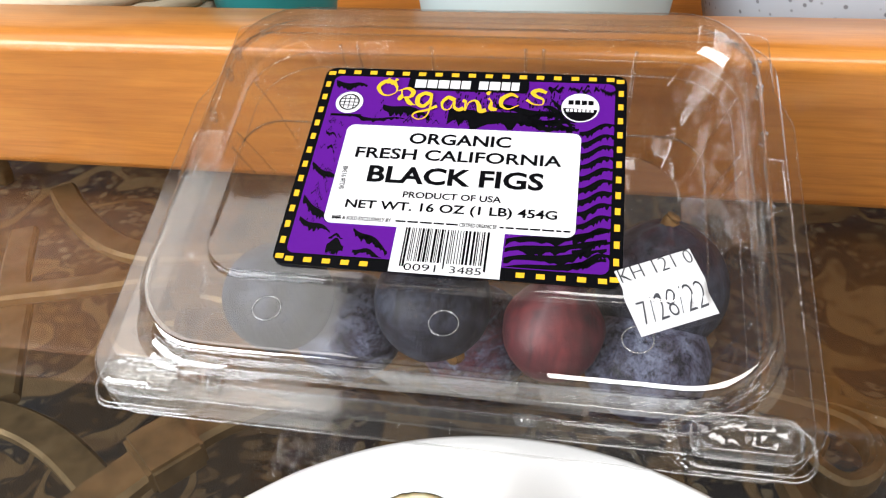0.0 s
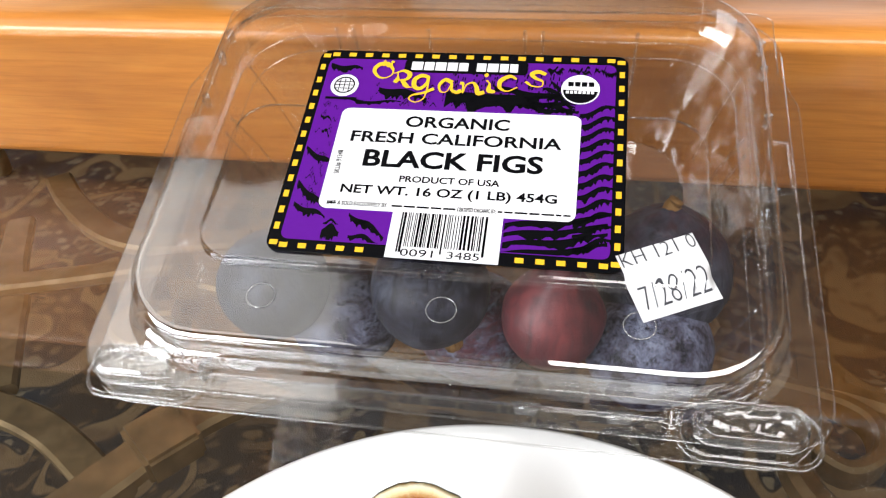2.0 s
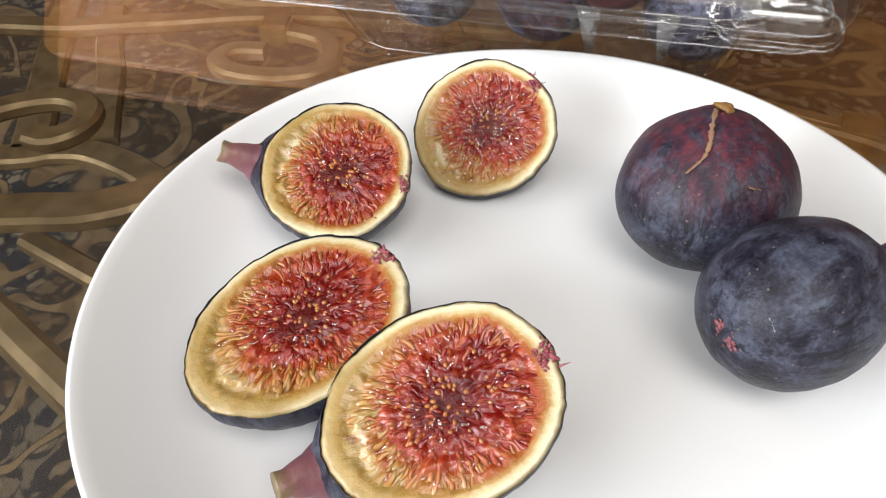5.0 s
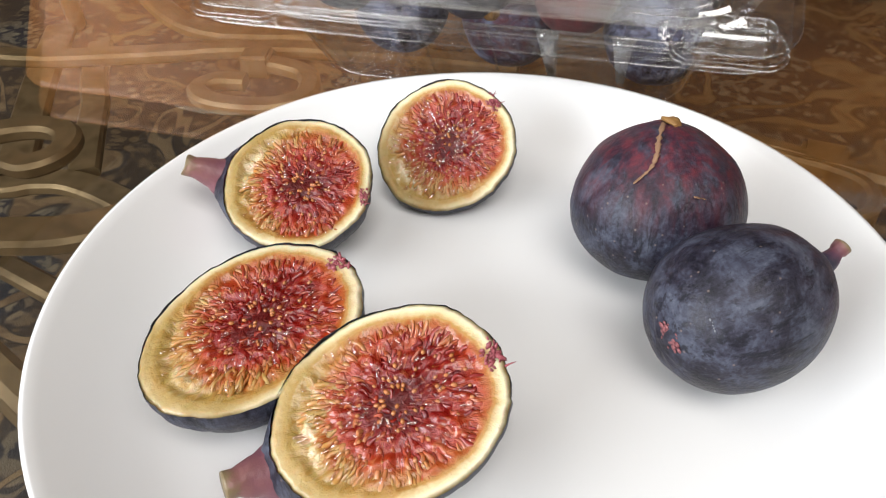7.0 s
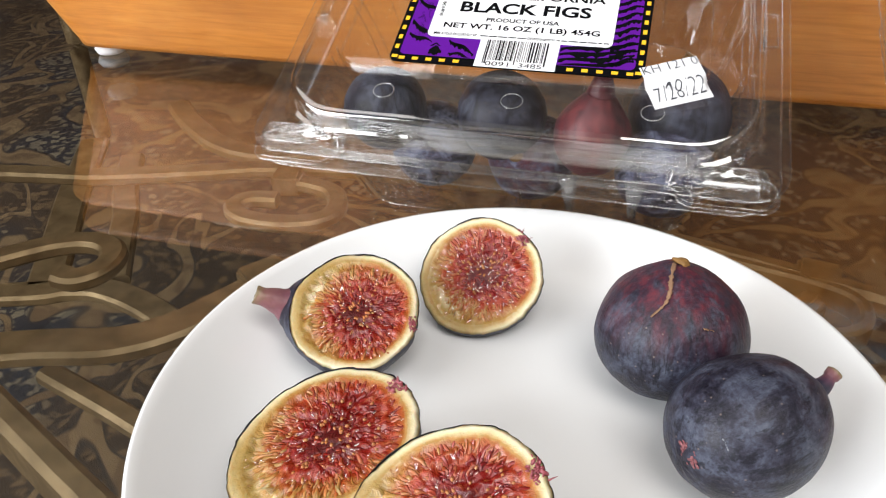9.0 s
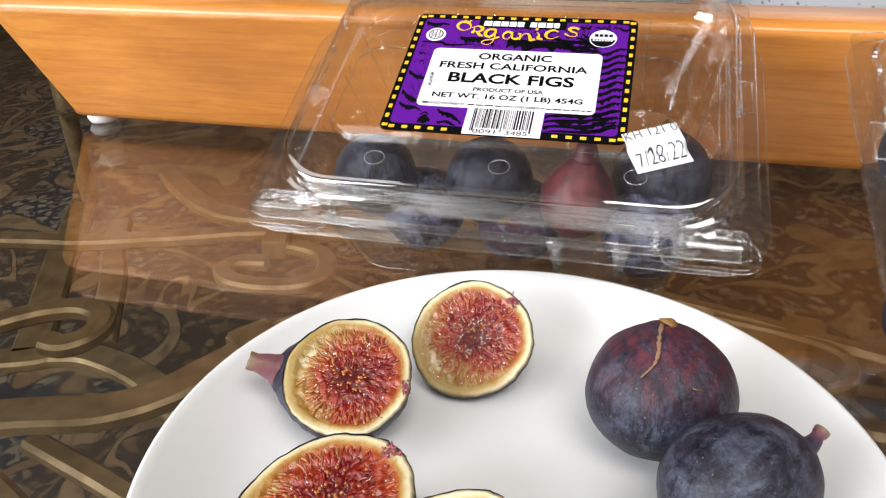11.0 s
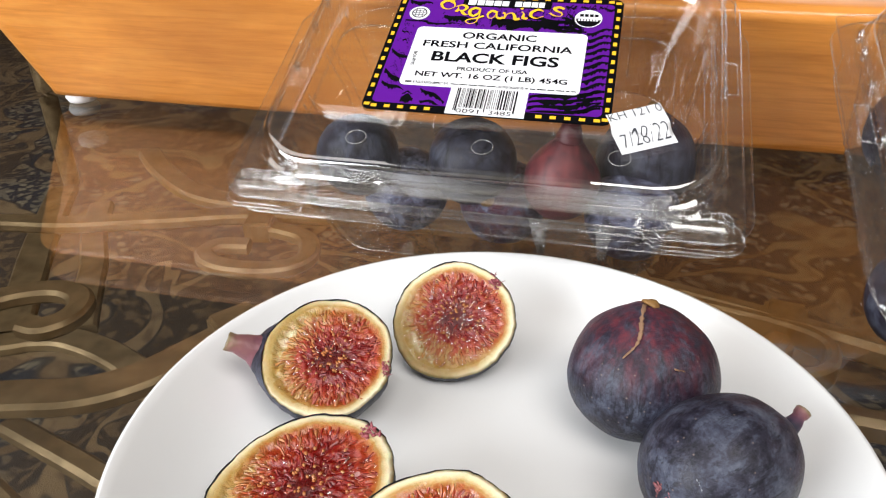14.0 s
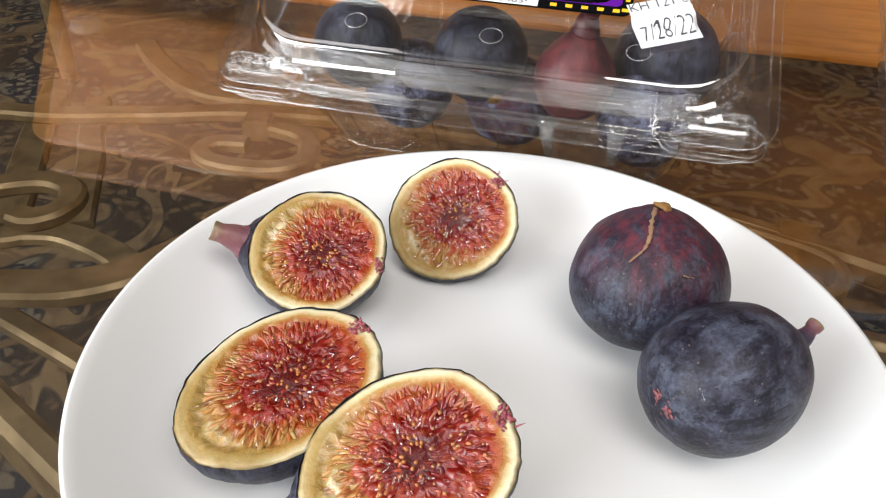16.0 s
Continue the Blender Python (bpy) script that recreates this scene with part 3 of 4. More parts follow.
def whole_fig(name, m, r, half, seed, label, material, stem=0.006, bend=(0.003, 0.0), stem_r=0.0028, group="", rough=1.0, scars=(), spots_on=(), neck=0.5):
    ob = thing(name, m, label, "fig", group)
    rnd = random.Random(seed)
    b = bmesh.new()
    rings, segs, loops = 36, 64, []
    off = Vector((seed * 3.1, seed * 1.7, 0))
    for i in range(1, rings):
        u = -math.cos(math.pi * i / rings)
        ring = []
        for k in range(segs):
            a = 2 * math.pi * k / segs
            rr = r * radius_at(u, neck)
            p = Vector((math.cos(a), math.sin(a), u))
            rr *= 1 + rough * (0.020 * noise.noise(p * 1.4 + off) + 0.012 * math.sin(9 * a + seed) * max(0, u) + 0.006 * noise.noise(p * 6 + off))
            ring.append((rr * math.cos(a), rr * math.sin(a), half * u * (1 + 0.02 * noise.noise(p * 2 + off))))
        loops.append(ring)
    skin_loops(b, loops, True, True)
    fruit_attr(b, half)
    part("flesh_body", b, material, ob)
    if stem:
        b = bmesh.new()
        top = half * 0.97
        line = smooth_line([(0, 0, top - 0.003), (bend[0] * 0.2, bend[1] * 0.2, top + stem * 0.35), (bend[0] * 0.7, bend[1] * 0.7, top + stem * 0.75), (bend[0], bend[1], top + stem)], 6)
        tube(b, line, lambda t: stem_r * (1.5 - 0.75 * min(1, t * 1.6) + (0.22 * t if t > 0.7 else 0)), 14)
        part("stem", b, M_RED if material is M_RED else M_STEM if stem > 0.004 else M_STALK, ob)
    back = m.inverted()

    def on_skin(p, lift=0.0002):
        q = back @ Vector(p)
        lo, hi = 0.3, 2.5
        for _ in range(24):
            k = (lo + hi) / 2
            u = q.z * k / half
            inside = abs(u) < 1 and math.hypot(q.x, q.y) * k < r * radius_at(u, neck)
            lo, hi = (k, hi) if inside else (lo, k)
        return q * lo + q.normalized() * lift

    for pts, w in scars:
        b = bmesh.new()
        line = [on_skin(q) for q in smooth_line(pts, 8)]
        wide = [w * (0.35 + 0.9 * rnd.random()) for _ in line]
        tube(b, line, lambda t: wide[int(t * (len(wide) - 1))] * (1 - 0.45 * t), 7, 0.12)
        part("scar", b, M_SCAR, ob, "tan corky scar")
    for p, w, material, words in spots_on:
        b = bmesh.new()
        c = on_skin(p, 0.0001)
        frame_m = Matrix.Translation(c) @ c.to_track_quat("Z", "Y").to_matrix().to_4x4()
        for _ in range(48):
            a, d = rnd.uniform(0, 6.28), w * rnd.random() ** 0.7
            bmesh.ops.create_icosphere(b, subdivisions=1, radius=w * rnd.uniform(0.06, 0.19), matrix=frame_m @ Matrix.Translation((d * math.cos(a), 0.7 * d * math.sin(a), -0.0002)) @ Matrix.Diagonal((1.4, 1, 0.22, 1)))
        part("bruise", b, material, ob, words)
    return ob


def toward(centre, axis, spin=0.0):
    """The pose of a thing at centre whose own z points along axis."""
    q = Vector(axis).normalized().to_track_quat("Z", "Y").to_matrix().to_4x4()
    return Matrix.Translation(centre) @ q @ pose(0, 0, 0, 0, 0, spin)


whole_fig("fig", toward((0.0597, 0.0884, 0.0245), (-0.03, 0.25, 0.97), 20), 0.0207, 0.0193, 3, "whole dark purple fig with red streaks and a tan scar", M_BLUSH, 0.0005, (0.0002, 0.0), 0.0026, "whole figs on the plate",
          scars=(([(0.0582, 0.0924, 0.0412), (0.0573, 0.0854, 0.0420), (0.0572, 0.0814, 0.0416), (0.0561, 0.0776, 0.0402), (0.0530, 0.0748, 0.0378)], 0.0008), ([(0.0663, 0.0737, 0.0374), (0.0690, 0.0744, 0.0366)], 0.0008)))
whole_fig("fig", toward((0.0784, 0.0568, 0.0240), (0.75, 0.62, 0.12), 0), 0.0171, 0.0204, 8, "whole blue-black fig lying on its side with a short stem", M_SKIN, 0.0072, (0.001, 0.002), 0.0021, "whole figs on the plate",
          spots_on=(((0.0640, 0.0425, 0.0255), 0.0034, M_EYE, "pink ragged eye"), ((0.0707, 0.0415, 0.0316), 0.0015, M_BLOOM, "pale grey scuff")))


def half_fig(centre, normal, axis, length, width, deep, seed, label, stem=0.0, stem_bend=0.0, egg=0.12, tuft=True, wet=110):
    """Half a fig: its cut face up its own z, its stem end along its own x."""
    nz = Vector(normal).normalized()
    nx = (Vector(axis) - nz * Vector(axis).dot(nz)).normalized()
    m = Matrix((nx, nz.cross(nx), nz)).transposed().to_4x4()
    ob = thing("half_fig", Matrix.Translation(centre) @ m, label, "fig", "cut figs on the plate")
    rnd = random.Random(seed)
    off = Vector((seed * 2.3, seed * 5.1, 0))

    def outline(a):
        k = 1 + 0.032 * noise.noise(Vector((math.cos(a) * 2, math.sin(a) * 2, seed))) + 0.014 * noise.noise(Vector((math.cos(a) * 9, math.sin(a) * 9, seed))) + 0.007 * noise.noise(Vector((math.cos(a) * 24, math.sin(a) * 24, seed)))
        return Vector((length * math.cos(a) * k, width * math.sin(a) * (1 - egg * math.cos(a)) * k, 0))

    segs, rings = 128, 46
    b = bmesh.new()
    lay = b.verts.layers.float_vector.new("cut")
    loops = []
    for j in range(rings, 0, -1):
        t = j / rings
        ring = []
        for k in range(segs):
            a = 2 * math.pi * k / segs
            p = outline(a) * t
            fib = noise.noise(p * 420 + off) + min(1, t * 2.2) * 0.8 * noise.noise(Vector((math.cos(a) * 13, math.sin(a) * 13, t * 12)) + off)
            pulp = min(1, max(0, (0.86 - t) / 0.10))
            p.z = 0.0009 * fib * pulp * min(1, t * 4) - 0.0008 * pulp + 0.0006 * noise.noise(p * 120 + off) - 0.0004 * max(0, 1 - t * 3.2) - (0.0008 * (t - 0.97) / 0.03 if t > 0.97 else 0)
            ring.append(p)
        loops.append(ring)
    rs = skin_loops(b, loops, False, True)
    for j, ring in enumerate(rs):
        t = (rings - j) / rings
        for k, v in enumerate(ring):
            a = 2 * math.pi * k / segs
            v[lay] = Vector((math.cos(a), math.sin(a), t))
    part("cut_face", b, M_FLESH, ob, "glossy red pulp in a cream rind")
    b = bmesh.new()
    loops = []
    for j in range(0, 22):
        t = j / 22
        h, s = -deep * math.sin(t * math.pi / 2), math.cos(t * math.pi / 2) ** 0.92
        lip = (1.003 if j == 0 else 1.011)
        loops.append([Vector((q.x * s * (lip + 0.008 * noise.noise(q * 330 + off)) + (stem * 0.75 * max(0.0, q.x / length) ** 5 * math.sin(math.pi * min(1.0, t * 1.5)) if stem else 0), q.y * s * (lip + 0.008 * noise.noise(q * 330 + off)), h - (0.0002 if j == 0 else 0.0006) + 0.0003 * noise.noise(q * 300 + off))) for q in (outline(2 * math.pi * k / 128) for k in range(128))])
    skin_loops(b, loops, False, True)
    fruit_attr(b, length)
    part("skin", b, M_SKIN, ob, "dark purple skin")
    pulp = bmesh.new()
    pol = pulp.verts.layers.float_vector.new("cut")
    heart = Vector((-length * 0.13, 0, 0))
    for n in range(430):
        ring = n < 230
        a = rnd.uniform(0, 2 * math.pi)
        t = rnd.uniform(0.50, 0.68) if ring else 0.03 + 0.58 * rnd.random() ** 0.62
        if t * math.cos(a) > 0.50 and rnd.random() < 0.35:
            continue
        far, turn = (rnd.uniform(0.14, 0.30), rnd.gauss(0, 0.06)) if ring else (rnd.uniform(0.08, 0.18), rnd.gauss(0, 0.13 if t > 0.25 else 0.9))
        k = min(1.20, 1.03 - 0.15 * math.cos(a) + 0.14 * noise.noise(Vector((math.cos(a) * 2.2, math.sin(a) * 2.2, seed * 3))))
        t, far = t * k, min(far, max(0.05, 0.925 - t * k))
        w, wave, phase = rnd.uniform(0.00030, 0.00062), rnd.uniform(0.0001, 0.00045), rnd.uniform(0, 6.3)
        start = outline(a) * t + heart * (1 - t)
        way = (outline(a) - heart).normalized()
        way.rotate(Euler((0, 0, turn)))
        across = Vector((-way.y, way.x, 0))
        run, rows = (length + width) / 2 * far, []
        lift = rnd.uniform(-0.0016, -0.0010) - 0.0006 * max(0.0, 1 - t * 3)
        for k in range(8):
            q = k / 7
            p = start + way * (run * q) + across * (wave * math.sin(q * 6.0 + phase))
            p.z = lift + 0.00045 * math.sin(q * math.pi) + 0.0001 * math.sin(q * 9 + phase)
            ww = w * (0.35, 0.65, 0.8, 0.85, 1.0, 1.08, 0.95, 0.4)[k]
            rows.append([pulp.verts.new(p + across * (ww * math.cos(g)) + Vector((0, 0, ww * 0.75 * math.sin(g)))) for g in (math.pi * 2 * h / 6 for h in range(6))])
            for v in rows[-1]:
                v[pol] = Vector((math.cos(a), math.sin(a), t + far * q))
        for u, v in zip(rows, rows[1:]):
            for h in range(6):
                pulp.faces.new((u[h], u[(h + 1) % 6], v[(h + 1) % 6], v[h]))
        pulp.faces.new(rows[0][::-1])
        pulp.faces.new(rows[-1])
    part("pulp", pulp, M_FIBRE, ob, "wet crimson pulp threads", kind="stuff")
    b = bmesh.new()
    for _ in range(64):
        a, t = rnd.uniform(0, 2 * math.pi), rnd.uniform(0.05, 0.62) ** 0.9
        p = outline(a) * t
        p.x -= length * 0.13 * (1 - t)
        p.z = -0.0007 + rnd.uniform(-0.0001, 0.0004)
        s = rnd.uniform(0.00032, 0.00050)
        bmesh.ops.create_icosphere(b, subdivisions=1, radius=s, matrix=Matrix.Translation(p) @ Euler((0, 0, a)).to_matrix().to_4x4() @ Matrix.Diagonal((1.35, 1, 0.85, 1)))
    part("seed", b, M_SEED, ob, "small golden seeds", kind="stuff")
    # clear beads added over the pulp so that it sparkles with lamp glints
    b = bmesh.new()
    for _ in range(wet):
        a, t = rnd.uniform(0, 2 * math.pi), rnd.uniform(0.10, 0.84) ** 0.8
        p = outline(a) * t
        p.z = -0.0006 + rnd.uniform(-0.0002, 0.0003)
        size = rnd.uniform(0.00022, 0.00060)
        bmesh.ops.create_icosphere(b, subdivisions=2, radius=size, matrix=Matrix.Translation(p) @ Euler((rnd.gauss(0, 0.3), rnd.gauss(0, 0.3), a + rnd.gauss(0, 0.4))).to_matrix().to_4x4() @ Matrix.Diagonal((rnd.uniform(1.2, 2.6), 0.8, 0.6, 1)))
    part("glint_bead", b, M_GLINT, ob, "clear glossy beads added for glints on the pulp", kind="stuff")
    if stem:
        b = bmesh.new()
        keys = ((0.35, -0.82, 0.0), (0.62, -0.74, 0.0), (0.86, -0.62, 0.02), (1.02, -0.47, 0.15), (1.02 + 0.4 * stem / length, -0.25, 0.5), (1.02 + 0.8 * stem / length, -0.09, 0.9), (1.02 + stem / length, -0.04, 1.0))
        girth = (0.0070, 0.0105, 0.0096, 0.0070, 0.0040, 0.0027, 0.0027)
        line = smooth_line([(length * x, stem_bend * q, deep * z) for x, z, q in keys], 6)
        tube(b, line, lambda t: float(np.interp(t * 6, range(7), girth)), 24)
        for v in b.verts:
            v.co += 0.00035 * noise.noise(v.co * 420 + off) * Vector((0.4, 1, 1))
        part("stem", b, M_STEM, ob, "mauve fig stem")
    if tuft:
        b = bmesh.new()
        for _ in range(40):
            p = Vector((-length * rnd.uniform(0.84, 0.975), rnd.gauss(0, 0.0012), rnd.uniform(-0.0006, 0.0004)))
            bmesh.ops.create_icosphere(b, subdivisions=1, radius=rnd.uniform(0.0004, 0.0009), matrix=Matrix.Translation(p) @ Euler((rnd.uniform(0, 6), rnd.uniform(0, 6), rnd.uniform(0, 6))).to_matrix().to_4x4() @ Matrix.Diagonal((1.6, 0.7, 0.45, 1)))
        for _ in range(4):
            p = Vector((-length * rnd.uniform(0.94, 0.98), rnd.gauss(0, 0.0012), rnd.uniform(-0.0008, 0.0002)))
            q = p + Vector((rnd.uniform(-0.0022, 0.0004), rnd.uniform(-0.001, 0.001), rnd.uniform(0.0002, 0.0008)))
            tube(b, [p, (p + q) / 2 + Vector((0, 0, 0.0002)), q], lambda t: 0.00022 * (1.2 - t), 5)
        part("tuft", b, M_TUFT, ob, "red ragged blossom end")
    return ob


half_fig((-0.0280, 0.0740, 0.0255), (0.15, -0.35, 0.92), (-0.97, -0.05, 0.2), 0.0185, 0.0194, 0.0175, 1, "half fig with stem and glossy red-brown pulp", 0.0105, 0.003, 0.02)
half_fig((0.0016, 0.1056, 0.0206), (0, -0.585, 0.81), (-0.6, -0.65, -0.4), 0.0197, 0.0192, 0.0135, 2, "half fig with frosted pink pulp and cream rind", 0.0, 0.0, 0.03, wet=320)
half_fig((-0.0169, 0.0256, 0.0261), (0, -0.13, 0.99), (-0.52, -0.85, -0.1), 0.0240, 0.0190, 0.0195, 4, "large half fig with seedy red pulp", 0.0, 0.0, 0.06)
half_fig((0.0159, 0.0138, 0.0255), (0, -0.35, 0.94), (-0.80, -0.58, -0.2), 0.0228, 0.0186, 0.0175, 5, "large half fig with stem and juicy red pulp", 0.0090, 0.001, 0.04)


# ---- clear box of figs, tilted against the tray ----
BOX = Matrix.Translation((0, 0.158, 0.0698)) @ pose(0, 0, 0, 24.0)


def lid_height(x, y):
    """Height of the lid's top: a shelf with a low raised panel."""
    d = min(0.0628 - abs(x), y + 0.0022, 0.083 - y)
    t = min(1, max(0, d / 0.0016 + 0.5))
    return -0.0036 + 0.0028 * t * t * (3 - 2 * t)


def notched(loop):
    """The flange steps in on both sides towards the hinge."""
    return [(math.copysign(min(abs(x), 0.0868), x) if y > 0.0672 else x, y, z) for x, y, z in loop]


def rim(parent, loop, r, name="moulded_edge"):
    b = bmesh.new()
    tube(b, list(loop) + list(loop[:1]), r, 6)
    return part(name, b, M_PLASTIC_RIM, parent)


def clamshell(m, label):
    ob = thing("fig_box", m, label, "fruit box", "clear boxes of figs")
    b = bmesh.new()
    L = lambda x, y0, y1, r, z, w=0.0: rounded(-x, x, y0, y1, r, z, 8, w)
    w = 0.0004
    loops = [L(*a, w) for a in ((0.0912, -0.0335, 0.1010, 0.012, -0.0163), (0.0908, -0.0331, 0.1006, 0.012, -0.0155), (0.0834, -0.0272, 0.0992, 0.018, -0.0152), (0.0824, -0.0264, 0.0987, 0.020, -0.0142),
                                (0.0818, -0.0260, 0.0984, 0.021, -0.0112), (0.0809, -0.0253, 0.0980, 0.022, -0.0106), (0.0803, -0.0250, 0.0978, 0.022, -0.0064))]
    for k in range(1, 8):
        a = radians(90 * k / 7)
        d = 0.0028 * (1 - math.cos(a))
        loops.append(L(0.0803 - d, -0.0250 + d, 0.0978 - d, 0.022 - d * 0.5, -0.0064 + 0.0028 * math.sin(a), 0.0003))
    resample = lambda q: [tuple(Vector(q[int(i * len(q) / 160) % len(q)]).lerp(Vector(q[(int(i * len(q) / 160) + 1) % len(q)]), i * len(q) / 160 % 1)) for i in range(160)]
    loops = [resample(q) for q in loops]
    skin_loops(b, loops[2:])
    lid = part("lid", b, M_PLASTIC_SIDE, ob, "clear moulded plastic lid", crease=22)
    b = bmesh.new()
    skin_loops(b, [notched(loops[0]), notched(loops[1]), loops[2]])
    part("lid_flange", b, M_PLASTIC, lid, crease=22)
    b = bmesh.new()
    outer, mid, top, inn = (rounded(-x, x, y0, y1, r, z, 8) for x, y0, y1, r, z in ((0.0775, -0.0222, 0.0950, 0.0206, -0.0036), (0.0640, -0.0042, 0.0476, 0.011, -0.0036), (0.0628, -0.0030, 0.0464, 0.010, -0.0012), (0.0615, -0.0017, 0.0451, 0.009, -0.0009)))
    skin_loops(b, [outer, mid, top, inn], False, True)
    part("lid_panel", b, M_PLASTIC, lid, crease=15)
    # edges that catch the light
    for x, y0, y1, r, z, q in ((0.0913, -0.0336, 0.1011, 0.012, -0.0160, 0.00028), (0.0820, -0.0262, 0.0985, 0.021, -0.0113, 0.00022), (0.0634, -0.0036, 0.0470, 0.0105, -0.0022, 0.00020)):
        rim(lid, notched(rounded(-x, x, y0, y1, r, z, 10, 0.00001)), q)
    # tray under the lid
    b = bmesh.new()
    rings = [rounded(-x, x, y0, y1, r, z, 8) for x, y0, y1, r, z in ((0.0890, -0.0372, 0.1000, 0.014, -0.0190), (0.0886, -0.0368, 0.1000, 0.014, -0.0182), (0.0800, -0.0285, 0.0990, 0.018, -0.0182), (0.0785, -0.0272, 0.0985, 0.02, -0.0205),
                                                                  (0.0745, -0.0215, 0.1000, 0.022, -0.0400), (0.0715, -0.0160, 0.0960, 0.022, -0.0640), (0.0690, -0.0135, 0.0925, 0.02, -0.0695), (0.066, -0.0105, 0.089, 0.018, -0.0706))]
    skin_loops(b, rings[2:], False, True)
    base = part("base_tray", b, M_PLASTIC_SIDE, ob, "clear moulded plastic tray", crease=30)
    b = bmesh.new()
    skin_loops(b, rings[:3])
    part("tray_flange", b, M_PLASTIC, base, crease=30)
    rim(base, rounded(-0.0891, 0.0891, -0.0373, 0.1, 0.014, -0.0187, 10), 0.0003)
    for x, y0, r, z in ((0.0786, -0.0273, 0.02, -0.0204), (0.0772, -0.0256, 0.02, -0.0270), (0.0692, -0.0137, 0.02, -0.0692)):
        rim(base, rounded(-x, x, y0, 0.0925, r, z, 10), 0.0003)
    # extra inner wall, added to strengthen the plate's reflection in the front
    b = bmesh.new()
    skin_loops(b, [rounded(-x, x, y0, 0.0965, 0.02, z, 8) for x, y0, z in ((0.0790, -0.0240, -0.0183), (0.0788, -0.0239, -0.0150), (0.0784, -0.0236, -0.0070))])
    part("reflecting_collar", b, M_PLASTIC_SIDE, base, crease=30)
    for x in (0.0230, 0.0452):
        b = bmesh.new()
        line = [(-0.0272, -0.0215), (-0.0262, -0.026), (-0.0235, -0.036), (-0.0195, -0.050)]
        skin_loops(b, [[(x - h, y + 0.001, z), (x - h * 0.7, y - 0.0022 * h / 0.004, z), (x + h * 0.7, y - 0.0022 * h / 0.004, z), (x + h, y + 0.001, z)] for (y, z), h in zip(line, (0.0036, 0.0031, 0.0024, 0.0015))], True, True)
        part("rib", b, M_RIB, base, "frosted moulded rib")
    # shallow flutes down the tray's walls
    down = ((0.0, -0.0225), (0.0035, -0.0400), (0.0066, -0.0630))
    for x in (-0.058, -0.049, -0.026, -0.018, 0.005):
        b = bmesh.new()
        tube(b, smooth_line([(x * (1 - 0.8 * d), -0.0270 + 1.55 * d, z) for d, z in down], 5), 0.0004, 6, 0.6)
        part("flute", b, M_PLASTIC_RIM, base)
    for side in (-1, 1):
        for y in (0.004, 0.021, 0.027, 0.052, 0.058, 0.080):
            b = bmesh.new()
            tube(b, smooth_line([((0.0778 - d) * side, y + d * 0.6 * math.sin(y * 900), z) for d, z in down], 5), 0.0005, 6, 0.6)
            part("flute", b, M_PLASTIC_RIM, base)
    for x in (-0.052, -0.046, -0.020, 0.012, 0.018, 0.048):
        b = bmesh.new()
        tube(b, smooth_line([(x, 0.0988 - d * 0.4, z) for d, z in down], 5), 0.0006, 6, 0.6)
        part("flute", b, M_PLASTIC_RIM, base)
    # snaps at the front corners: a lip, a raised oval, a crumpled sheet added for glints
    for side in (-1, 1):
        cx, cy = 0.0727 * side, -0.0293
        rim(lid, rounded(cx - 0.0155, cx + 0.0155, -0.0372, -0.0240, 0.0058, -0.0168, 8), 0.00042, "snap_lip")
        rim(lid, rounded(cx - 0.0148, cx + 0.0148, -0.0364, -0.0246, 0.0054, -0.0158, 8), 0.00025, "snap_lip")
        b = bmesh.new()
        skin_loops(b, [rounded(cx - x, cx + x, cy - y, cy + y, min(x, y) * 0.8, z, 5) for x, y, z in ((0.0122, 0.0050, -0.0156), (0.0117, 0.0046, -0.0122), (0.0106, 0.0037, -0.0100), (0.0092, 0.0028, -0.0096), (0.0082, 0.0020, -0.0112), (0.0074, 0.0014, -0.0136))], False, True)
        part("snap", b, M_PLASTIC_RIM, lid, "moulded oval snap", crease=25)
        rim(lid, rounded(cx - 0.0110, cx + 0.0110, cy - 0.0040, cy + 0.0040, 0.0034, -0.0103, 6), 0.00030, "snap_ridge")
        rim(lid, rounded(cx - 0.0121, cx + 0.0121, cy - 0.0049, cy + 0.0049, 0.0040, -0.0150, 6), 0.00024, "snap_ridge")
        b = bmesh.new()
        nu, nv = 15, 6
        grid = [[b.verts.new((cx - 0.0086 + 0.0172 * i / nu, cy - 0.0026 + 0.0052 * j / nv, -0.0114 + 0.0019 * noise.noise(Vector((i * 0.55 + 9 * side, j * 0.9, 3))))) for i in range(nu + 1)] for j in range(nv + 1)]
        for j in range(nv):
            for i in range(nu):
                b.faces.new((grid[j][i], grid[j][i + 1], grid[j + 1][i + 1], grid[j + 1][i]))
        part("snap_glints", b, M_PLASTIC_RIM, lid)
        b = bmesh.new()
        box(b, cx - 0.0170 * side - 0.0016, cx - 0.0170 * side + 0.0016, -0.0315, -0.0262, -0.0156, -0.0118, 0.0010)
        part("moulded_lug", b, M_PLASTIC_RIM, lid)
        # side catches: open moulded frames and small bosses
        rim(lid, [(0.0822 * side, 0.0335, -0.0146), (0.0868 * side, 0.0340, -0.0146), (0.0868 * side, 0.0505, -0.0146), (0.0822 * side, 0.0510, -0.0146)], 0.00040, "side_catch")
        for y in (0.0300, 0.0545, 0.0720, 0.0815):
            b = bmesh.new()
            box(b, 0.0815 * side - 0.0010, 0.0815 * side + 0.0010, y, y + 0.0034, -0.0150, -0.0095, 0.0009)
            part("moulded_lug", b, M_PLASTIC_RIM, lid)
    for x in (-0.0425, 0.0022, 0.0475):
        b = bmesh.new()
